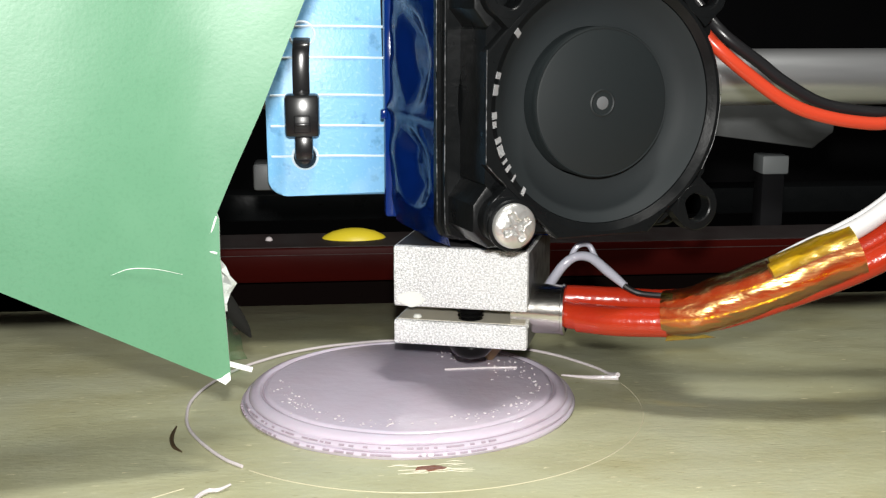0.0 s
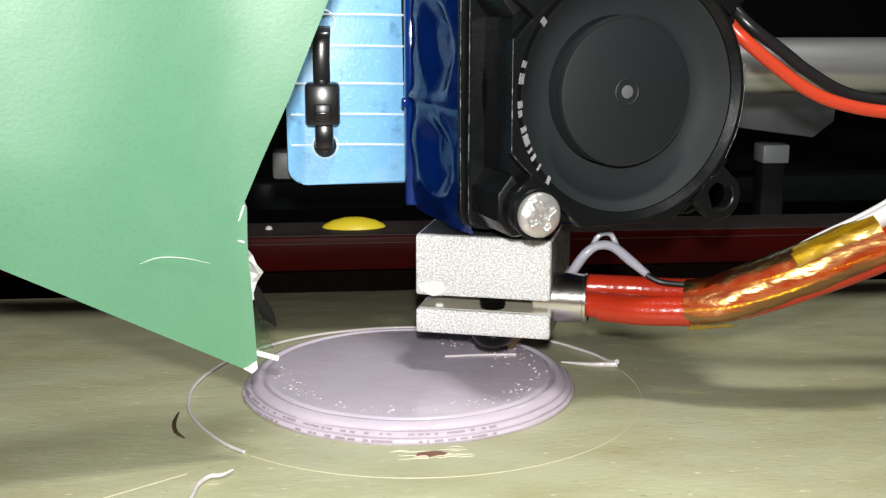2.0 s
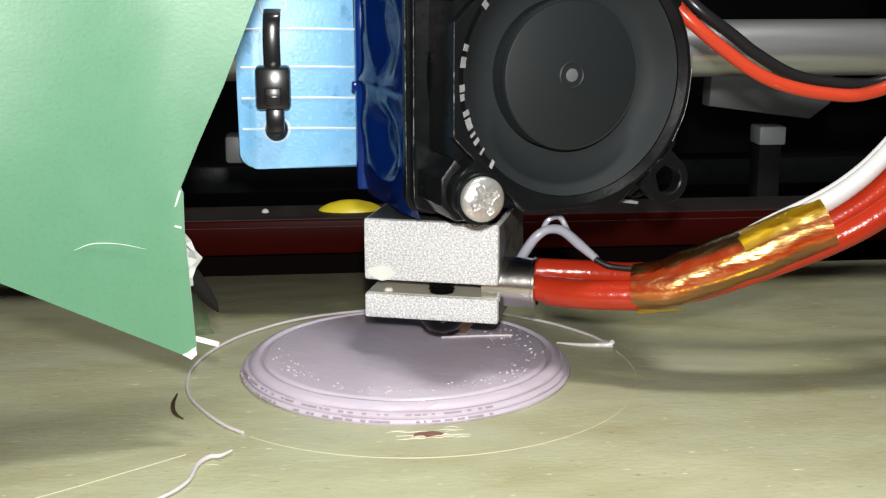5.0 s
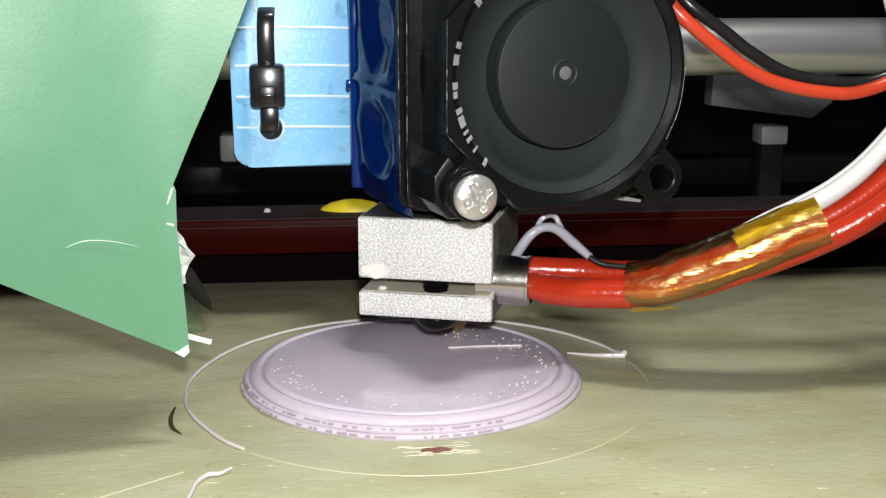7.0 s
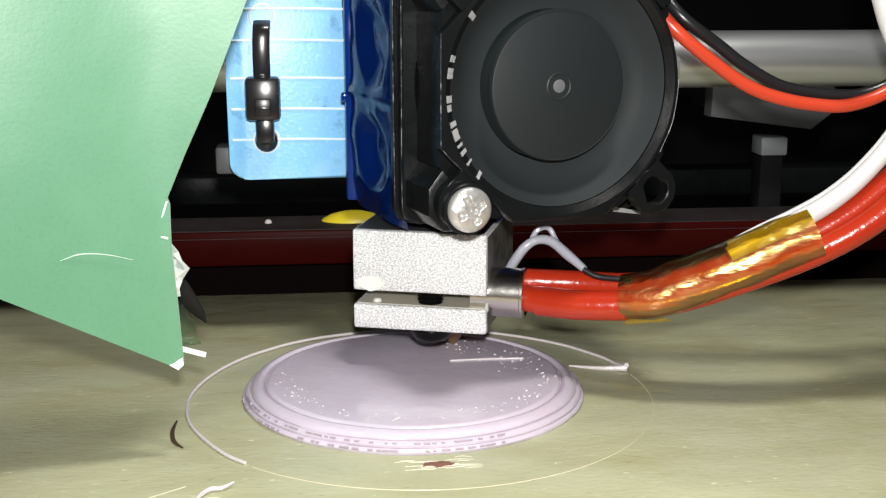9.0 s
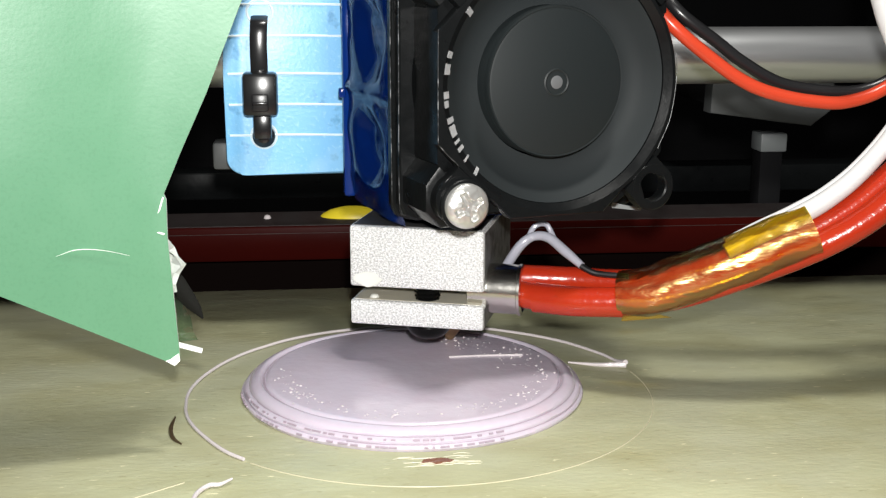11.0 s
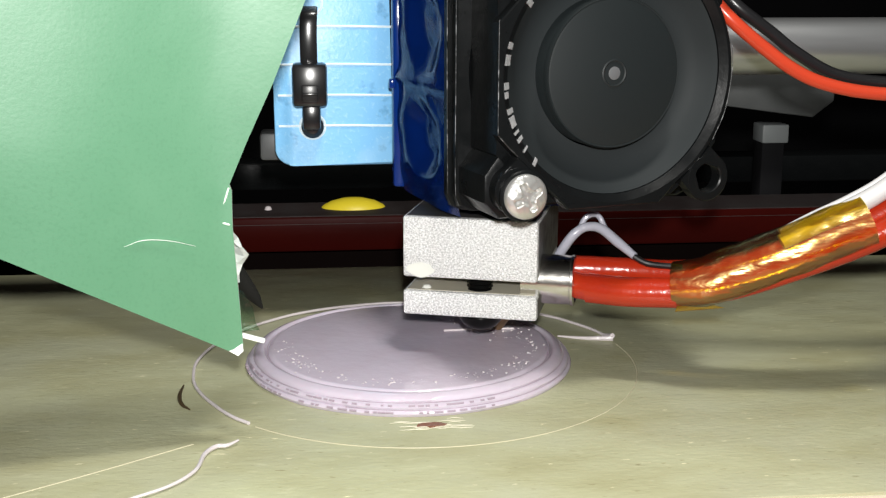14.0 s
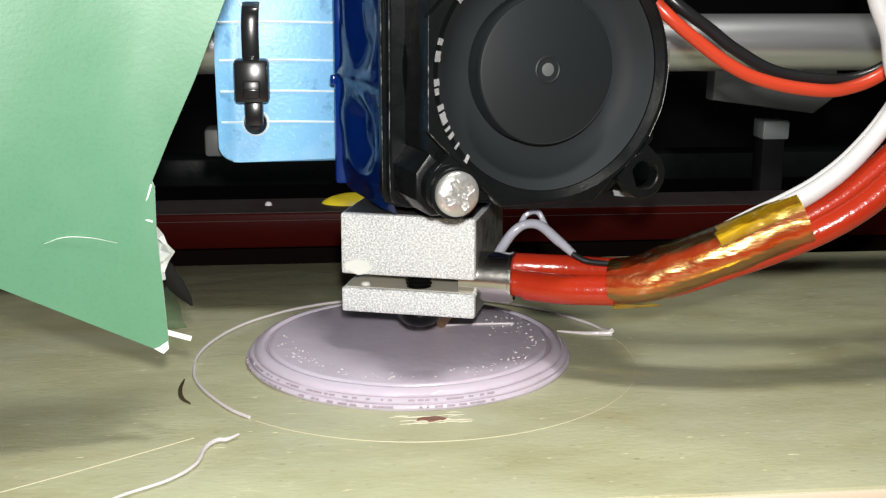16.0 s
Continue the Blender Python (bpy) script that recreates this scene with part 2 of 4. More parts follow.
def lathe(profile, steps=48, axis="z", wobble=0.0, bm=None, close=False):
    """Turn (radius, height) pairs about an axis."""
    bm = bm or bmesh.new()
    rings = []
    for r, h in profile:
        ring = []
        for i in range(steps if r > 1e-6 else 1):
            a = 2 * math.pi * i / steps
            q = r + (wobble * noise.noise((3 * math.cos(a), 3 * math.sin(a), h * 2)) if r > 1 else 0)
            c = (q * math.cos(a), q * math.sin(a), h)
            ring.append(bm.verts.new({"z": c, "y": (c[0], h, c[1]), "x": (h, c[0], c[1])}[axis]))
        rings.append(ring)
    pairs = list(zip(rings, rings[1:])) + ([(rings[-1], rings[0])] if close else [])
    for a, b in pairs:
        for i in range(steps):
            j = (i + 1) % steps
            if len(a) == 1:
                bm.faces.new((a[0], b[i], b[j]))
            elif len(b) == 1:
                bm.faces.new((a[i], a[j], b[0]))
            else:
                bm.faces.new((a[i], a[j], b[j], b[i]))
    return bm


def spline(points, n=10):
    """Smooth points through the given ones."""
    p = [Vector(q) for q in points]
    p = [p[0] * 2 - p[1]] + p + [p[-1] * 2 - p[-2]]
    out = []
    for i in range(1, len(p) - 2):
        for k in range(n):
            t = k / n
            out.append(0.5 * (2 * p[i] + (p[i + 1] - p[i - 1]) * t + (2 * p[i - 1] - 5 * p[i] + 4 * p[i + 1] - p[i + 2]) * t * t
                              + (3 * p[i] - p[i - 1] - 3 * p[i + 1] + p[i + 2]) * t ** 3))
    return out + [p[-2]]


def tube(points, radius, sides=14, n=10, flat=1.0, wobble=0.0, caps=True, bm=None, up=(0, 0, 1)):
    """A round or flattened tube along a smooth line; radius is one number or one for each point."""
    bm = bm or bmesh.new()
    path = spline(points, n)
    if not isinstance(radius, (list, tuple)):
        radius = [radius] * len(points)
    rings = []
    for i, c in enumerate(path):
        d = (path[min(i + 1, len(path) - 1)] - path[max(i - 1, 0)]).normalized()
        side = d.cross(Vector(up)).normalized()
        top = side.cross(d)
        u = i / n
        k = min(int(u), len(radius) - 2)
        r = radius[k] + (radius[k + 1] - radius[k]) * (u - k)
        ring = []
        for j in range(sides):
            a = 2 * math.pi * j / sides
            w = r * (1 + wobble * noise.noise((c.x * 0.5, c.z * 0.5 + 3 * math.cos(a), 3 * math.sin(a))))
            ring.append(bm.verts.new(c + side * (w * flat * math.cos(a)) + top * (w * math.sin(a))))
        rings.append(ring)
    for a, b in zip(rings, rings[1:]):
        for j in range(sides):
            bm.faces.new((a[j], a[(j + 1) % sides], b[(j + 1) % sides], b[j]))
    if caps:
        bm.faces.new(rings[0])
        bm.faces.new(list(reversed(rings[-1])))
    return bm


def prism(outline, y0, y1, bevel=0.0, bm=None):
    """An (x, z) outline given depth along y."""
    bm = bm or bmesh.new()
    a = [bm.verts.new((x, y0, z)) for x, z in outline]
    b = [bm.verts.new((x, y1, z)) for x, z in outline]
    faces = [bm.faces.new(a), bm.faces.new(list(reversed(b)))]
    n = len(outline)
    for i in range(n):
        bm.faces.new((a[i], b[i], b[(i + 1) % n], a[(i + 1) % n]))
    if bevel:
        bmesh.ops.bevel(bm, geom=list(faces[0].edges), offset=bevel, segments=2, affect="EDGES", profile=0.5)
    return bm


def arc(cx, cz, r, a0, a1, n=8):
    return [(cx + r * math.cos(radians(a0 + (a1 - a0) * i / n)), cz + r * math.sin(radians(a0 + (a1 - a0) * i / n))) for i in range(n + 1)]


# ---- the place ----
def build_setting():
    def wall(name, *b, mat=M["dark"], label="", category="wall"):
        tagged(part(name, box(*b), mat), label or "plain dark wall behind the printer", category, kind="structure")

    wall("floor", -300, 320, -420, 300, -60, -50, mat=M["table"], label="dark table top under the printer", category="table top")
    wall("wall_back", -300, 320, 290, 300, -50, 260)
    wall("wall_left", -300, -290, -60, 290, -50, 260)
    wall("wall_right", 310, 320, -60, 290, -50, 260)
    wall("ceiling", -300, 320, 60, 300, 260, 270, label="plain dark panel over the back of the printer", category="ceiling")


def build_frame():
    # rear cross bar of the frame
    bar = thing("frame_crossbar", "dark red glossy cross bar with a dusty top", "frame bar")
    part("bar", box(-290, 310, 70, 82, -0.6, 5.6, 0.5), M["frame"], bar)
    # worn slanted upper edge, grey with dust
    bm = bmesh.new()
    low, high, back = [[bm.verts.new((x, y, z)) for x in np.linspace(-289, 309, 40)] for y, z in ((69.97, 4.3), (70.5, 5.7), (81.4, 6.0))]
    for p, q in ((low, high), (high, back)):
        for k in range(39):
            bm.faces.new((p[k], p[k + 1], q[k + 1], q[k]))
    bmesh.ops.solidify(bm, geom=bm.faces, thickness=0.03)
    part("dust_strip", bm, M["dust"], bar, "grey dusty upper edge")
    # added panel that draws the dark void between bar and bed
    part("bar_void_panel", box(-289, 309, 75, 82, -50, -0.6, 0.3), M["bar_void"], bar, "added black panel for the dark void under the red bar")
    # far dark rail
    rail = thing("rear_rail", "dark grey horizontal rail at the back of the printer", "rail")
    part("rail_body", box(-290, 310, 108, 116, 3.5, 9.2, 0.5), M["fan"], rail)
    part("rail_foot", box(-288, -280, 106, 118, -50, 3.5, 0.4), M["dark"], rail)
    part("rail_foot", box(300, 308, 106, 118, -50, 3.5, 0.4), M["dark"], rail)
    # smooth rod on which the carriage runs
    rod = thing("smooth_rod", "polished steel smooth rod of the horizontal axis", "rod")
    part("shaft", lathe([(0, -290), (3.7, -290), (4.0, -289.5), (4.0, 309.5), (3.7, 310), (0, 310)], 40, "x"), M["rod"], rod,
         at=Matrix.Translation((0, 30, 37.4)))
    # grey bracket behind the rod
    br = thing("grey_bracket", "grey metal bracket with a slanted lower edge behind the rod", "bracket")
    part("bracket_plate", prism([(59, 30), (58.8, 24), (78, 21.4), (81.8, 24.4), (82, 30)], 75, 79, 0.4), M["grey"], br)
    part("bracket_arm", box(60, 80, 79, 290, 25, 29.5, 0.3), M["dark"], br)
    sm = thing("end_switch", "small pale grey switch on a dark post", "switch")
    part("switch_body", box(71.5, 76.7, 82.5, 88, 15.6, 19.2, 0.4), M["grey_pale"], sm)
    part("post", box(71.9, 76.3, 83.4, 88, -50, 15.6, 0.3), M["dark"], sm)
    yl = thing("yellow_cap", "yellow rounded plastic cap on the cross bar", "cap")
    bm = lathe([(0, 1.75), (2.0, 1.6), (4.0, 1.1), (5.4, 0.4), (5.8, 0), (0, 0)], 32)
    bmesh.ops.scale(bm, vec=(1, 0.6, 1), verts=bm.verts)
    part("cap", bm, M["yellow"], yl, at=Matrix.Translation((-6.2, 77.5, 5.85)))
    ch = tagged(part("plastic_crumb", lathe([(0, 0.9), (0.5, 0.7), (0.7, 0.2), (0, 0)], 10, wobble=0.2), M["strand"],
                     at=Matrix.Translation((-21.4, 75.5, 5.8))), "tiny pale plastic crumb on the cross bar", "crumb")
    return ch


# ---- the bed and what lies on it; bed space has its origin on the sheet ----
DISC = Matrix.Translation((-1.5, 0.0, 0))


def build_bed():
    things = []
    bed = thing("print_bed", "olive gold print bed sheet on a red plate", "print bed")
    part("bed_sheet", box(-90, 100, -44, 48.6, -2.4, 0, 0.15), M["bed"], bed, "olive gold sheet with fine streaks")
    part("bed_edge", box(-90.2, 100.2, -44.3, 48.8, -2.2, -0.35, 0.1), M["bed_edge"], bed, "pale worn edge")
    part("red_plate", box(-80, 90, -62, 50, -7, -2.4, 0.4), M["red_plate"], bed, "red carrier plate")
    part("bed_slide", box(-30, 40, -40, 45, -50, -7, 0.4), M["dark"], bed)
    things.append(bed)

    disc = thing("printed_disc", "round pale lilac plastic disc being printed on the bed", "printed part")
    profile = [(20.2, 0.0), (20.4, 0.35), (20.2, 0.62), (19.95, 0.68), (20.05, 1.0), (19.7, 1.28), (19.4, 1.32), (19.4, 1.62), (19.0, 1.92), (18.5, 2.12), (18.2, 2.18), (18.0, 2.08),
               (17.85, 1.8), (17.65, 1.78), (17.45, 2.08), (17.0, 2.15), (8, 2.18), (0, 2.18)]
    part("disc_body", lathe(profile, 128, wobble=0.12), M["disc"], disc, at=DISC, angle=60)
    bm = bmesh.new()
    rnd = random.Random(4)
    for i in range(260):
        a, r = rnd.uniform(170, 395), rnd.gauss(15.3, 0.8)
        if rnd.random() < 0.25:
            a, r = rnd.uniform(0, 70), rnd.gauss(13.0, 1.6)
        s = 0.03 + 0.12 * rnd.random() ** 2
        res = bmesh.ops.create_icosphere(bm, subdivisions=1, radius=s)
        for v in res["verts"]:
            v.co = Vector((v.co.x * rnd.uniform(0.8, 1.8) + r * math.cos(radians(a)), v.co.y + r * math.sin(radians(a)), v.co.z * 0.7 + 2.2))
    tagged(part("surface_bead", bm, M["strand"], disc, "scattered shiny beads of plastic", at=DISC), kind="stuff")
    bm = bmesh.new()
    for r, z, a0, a1, size in ((17.75, 1.82, 0, 360, 0.13), (19.98, 0.68, 245, 345, 0.09), (19.4, 1.34, 200, 350, 0.08)):
        pts = [(r * math.cos(radians(a)), r * math.sin(radians(a)), z) for a in np.linspace(a0, a1, 60)]
        tube(pts, [size * (0.55 + 0.45 * rnd.random()) for _ in pts], 5, 2, bm=bm)
    for i in range(46):
        a = radians(185 + i * 2.4 + rnd.uniform(-0.6, 0.6))
        for r, z in ((19.86, 1.14), (20.32, 0.5)):
            if rnd.random() < 0.35:
                continue
            w = radians(rnd.uniform(0.4, 1.3))
            tube([(r * math.cos(a - w), r * math.sin(a - w), z), (r * math.cos(a), r * math.sin(a), z),
                  (r * math.cos(a + w), r * math.sin(a + w), z)], 0.14, 5, 2, bm=bm)
    tagged(part("layer_gap", bm, M["gap"], disc, "short dark gaps between the layers", at=DISC), kind="stuff")
    part("fresh_line", tube([(3.4, 4.6, 2.24), (8, 4.8, 2.24), (12.6, 4.6, 2.24)], 0.13, 8), M["strand"], disc, "freshly laid shiny line")
    things.append(disc)

    cx, cy, r = -0.75, -1.8, 27.35
    pts = []
    for i in range(43):
        a = radians(224 - i * 5.0)
        k = r + 0.25 * noise.noise((i * 0.4, 1.3, 0))
        pts.append((cx + k * math.cos(a), cy + k * math.sin(a), 0.24 + (0.5 if i == 42 else 0.0)))
    sk = tagged(part("skirt_line", tube(pts, [0.2] * 42 + [0.36], 8, 4), M["strand"]), "thin pale plastic skirt line round the disc", "plastic line")
    things.append(sk)
    pts = []
    for i in range(30):
        a = radians(226 + i * 5.0)
        pts.append((cx + r * math.cos(a), cy + r * math.sin(a), 0.02))
    things.append(tagged(part("skirt_trace", tube(pts, 0.07, 6, 3), M["ghost"]), "faint residue trace of a removed skirt line", "residue"))
    things.append(tagged(part("skirt_stub", tube([(19.0, 7.2, 0.2), (22.5, 5.9, 0.2), (26.0, 4.9, 0.4)], [0.12, 0.25, 0.4], 8), M["strand"]),
                         "short loose end of the pale skirt line", "plastic line"))
    hair = [(-21.3, -26.3, 0.5), (-22.4, -27.3, 0.4), (-23.5, -27.4, 0.35), (-24.5, -29.3, 0.35), (-25.1, -33.4, 0.35), (-27.2, -36.8, 0.35), (-30.9, -39.7, 0.35),
            (-32.5, -41.2, 0.35)]
    things.append(tagged(part("filament_strand", tube(hair, [0.12, 0.2, 0.24, 0.24, 0.2, 0.17, 0.15, 0.1], 8), M["strand"]),
                         "curled pale plastic strand lying on the bed", "plastic strand"))
    things.append(tagged(part("dark_hair", tube([(-28.8, -7.6, 0.15), (-28.9, -11, 0.2), (-28.4, -14, 0.2), (-27.3, -15.8, 0.15)], [0.1, 0.26, 0.24, 0.08], 7),
                              M["dark_hair"]), "short curved dark hair on the bed", "hair"))
    things.append(tagged(part("scratch_line", tube([(-43, -37.6, 0.0), (-35, -32.2, 0.0), (-26, -25.7, 0.0)], 0.08, 6), M["ghost"]), "faint straight scratch on the bed", "scratch"))
    # chipped spot: brown flake with clear residue round it
    chip = thing("chipped_spot", "brown chip with pale clear residue on the bed", "chip")
    rnd = random.Random(9)
    ring = [(2.1 * math.cos(a) * rnd.uniform(0.5, 1.1), 0.75 * math.sin(a) * rnd.uniform(0.6, 1.1)) for a in [i * math.pi / 9 for i in range(18)]]
    bm = bmesh.new()
    top = [bm.verts.new((x, y, 0.16)) for x, y in ring]
    low = [bm.verts.new((x * 1.06, y * 1.06, 0.0)) for x, y in ring]
    bm.faces.new(top)
    for i in range(18):
        bm.faces.new((low[i], low[(i + 1) % 18], top[(i + 1) % 18], top[i]))
    part("flake", bm, M["flake"], chip, "brown flake", at=Matrix.Translation((-0.7, -22.9, 0)))
    bm = bmesh.new()
    for i in range(26):
        x = rnd.uniform(-3.9, 3.6)
        y = rnd.choice((-0.9, 1.1)) + rnd.uniform(-0.6, 0.6)
        w = rnd.uniform(0.6, 1.8)
        tube([(x - w, y, 0.04), (x, y + rnd.uniform(-0.2, 0.2), 0.1), (x + w, y + rnd.uniform(-0.1, 0.1), 0.04)], [0.02, 0.05, 0.02], 6, 3, bm=bm)
    tagged(part("residue", bm, M["lint"], chip, "pale clear residue", at=Matrix.Translation((-0.7, -22.7, 0))), kind="stuff")
    things.append(chip)
    return things


# ---- the print head; head space has its origin below the block's front face, on the bed plane ----
FAN = Matrix.Translation((15.3, -8.6, 36.9)) @ Matrix.Rotation(radians(16), 4, "Z")
BLOCK = Matrix.Translation((0, 0, 7.35)) @ Matrix.Rotation(radians(-18), 4, "Z")


def build_hot_end(head):
    w, d, h = 8.15, 20.0, 12.15
    jaw, gap = 3.05, 1.65
    bm = box(-w, w, 0, d, jaw + gap, h, 0.35)
    box(-w, w, 12.5, d, 0, jaw + gap + 0.2, 0.35, bm=bm)
    block = part("heater_block", bm, M["block"], head, "blasted aluminium heater block", at=BLOCK)
    part("clamp_jaw", box(-w, w, 0, 12.6, 0, jaw, 0.35), M["block"], block, "lower clamping jaw")
    part("jaw_face", box(-w + 0.4, w - 0.4, 0.5, 8.0, jaw, jaw + 0.05), M["milled"], block, "bright milled slot face")
    part("slot_face", box(-w + 0.4, w - 0.4, 0.5, 8.0, jaw + gap - 0.05, jaw + gap), M["milled"], block)
    part("block_top", box(-w + 0.4, w - 0.4, 0.5, d - 0.5, h, h + 0.06), M["soot"], block, "dark sooty top face")
    # thin side plates, darker than the block and mottled
    part("block_side", box(w - 0.01, w + 0.05, 0.45, d - 0.5, jaw + gap + 0.4, h - 0.4), M["dark_mottled"], block, "dark mottled side face")
    part("jaw_side", box(w - 0.01, w + 0.05, 0.45, 12.2, 0.4, jaw - 0.4), M["dark_mottled"], block)
    # thread of the clamp screw in the slot, and its rounded head under the jaw
    prof = []
    for i in range(9):
        z = jaw - 0.3 + i * 0.25
        prof.append((1.6 if i % 2 else 1.3, z))
    part("screw_thread", lathe(prof, 20), M["black_steel"], block, "black screw thread", at=Matrix.Translation((0.9, 2.3, 0)))
    part("screw_head", lathe([(0, -2.0), (1.0, -1.93), (1.9, -1.6), (2.5, -0.95), (2.8, -0.2), (2.75, 0.0), (0, 0.0)], 36), M["black_steel"], block, "black rounded screw head",
         at=Matrix.Translation((0.9, 2.9, 0)))
    rnd = random.Random(2)
    ring = [(1.7 * math.cos(a) * rnd.uniform(0.85, 1.08), 0.95 * math.sin(a) * rnd.uniform(0.85, 1.08)) for a in [i * math.pi / 8 for i in range(16)]]
    part("paste_smear", prism([(x - w + 2.2, z + jaw + gap + 0.95) for x, z in ring], -0.02, 0.2), M["smear"], block, "dried pale paste smear")
    part("paste_blob", lathe([(0, 0.4), (0.4, 0.3), (0.6, 0.0)], 12, wobble=0.1), M["smear"], block, at=Matrix.Translation((-w + 2.6, 1.6, jaw + 0.05)))
    # heater cartridge across the block
    part("heater_cartridge", lathe([(0, -1.2), (3.0, -1.2), (3.0, 4.6), (3.15, 4.7), (3.15, 5.0), (2.7, 5.15), (2.6, 4.9), (0, 4.9)], 32, "x"), M["steel"], block,
         "steel heater cartridge", at=Matrix.Translation((w - 1.0, 4.0, jaw + 1.3)))
    # nozzle under the block
    noz = part("nozzle", lathe([(0, -5.35), (0.35, -5.35), (0.5, -5.2), (1.9, -3.3), (3.4, -3.25), (3.4, 0.0), (0, 0.0)], 6), M["brass"], head, "small brass nozzle",
               at=Matrix.Translation((5.3, 11.6, 7.7)))
    part("tip", lathe([(0, -5.42), (0.45, -5.42), (0.55, -5.3), (2.2, -3.1), (0, -3.1)], 20), M["brass"], noz)
    # neck and fins of the heat sink inside the shroud
    part("heat_break", lathe([(2.0, 19.3), (2.0, 22.5), (2.4, 22.6), (2.4, 27.0)], 24), M["steel"], head, at=Matrix.Translation((5.3, 11.6, 0)))
    prof = []
    for i in range(11):
        z = 27 + i * 2.6
        prof += [(4.5, z), (9.0, z), (9.0, z + 1.0), (4.5, z + 1.0)]
    part("heat_sink", lathe(prof, 40), M["milled"], head, "finned aluminium heat sink", at=Matrix.Translation((5.3, 11.6, 0)))


def radial(outline, angles):
    """The points at which rays at these angles leave a star-shaped (x, z) outline."""
    out = []
    for a in angles:
        c, d = math.cos(a), math.sin(a)
        best = 0.0
        for (x0, z0), (x1, z1) in zip(outline, outline[1:] + outline[:1]):
            ex, ez = x1 - x0, z1 - z0
            det = c * ez - d * ex
            if abs(det) < 1e-9:
                continue
            r, u = (x0 * ez - z0 * ex) / det, (x0 * d - z0 * c) / det
            if -1e-6 <= u <= 1 + 1e-6 and r > best:
                best = r
        out.append((best * c, best * d))
    return out


def four_fold(corner):
    """Repeats the points of one corner, in turning order, round the four corners."""
    pts = []
    for k in range(4):
        c, d = ((1, 0), (0, 1), (-1, 0), (0, -1))[k]
        pts += [(x * c - z * d, x * d + z * c) for x, z in corner]
    return pts


def ring_plate(outline, bore, y0, y1, edge=0.15):
    """A flat plate of that outline with a round bore, its front edges broken."""
    angles = sorted({round(math.atan2(z, x) % (2 * math.pi), 5) for x, z in outline} | {round(2 * math.pi * i / 96, 5) for i in range(96)})
    o = radial(outline, angles)
    b = [(bore * math.cos(a), bore * math.sin(a)) for a in angles]
    k = 1 - edge / 14.5
    bm = bmesh.new()
    rows = [(b, y1), (o, y1), (o, y0 + edge), ([(x * k, z * k) for x, z in o], y0), ([(x * 1.06, z * 1.06) for x, z in b], y0), (b, y0 + 0.7)]
    rings = [[bm.verts.new((x, y, z)) for x, z in pts] for pts, y in rows]
    n = len(angles)
    for p, q in zip(rings, rings[1:] + rings[:1]):
        for i in range(n):
            bm.faces.new((p[i], p[(i + 1) % n], q[(i + 1) % n], q[i]))
    return bm


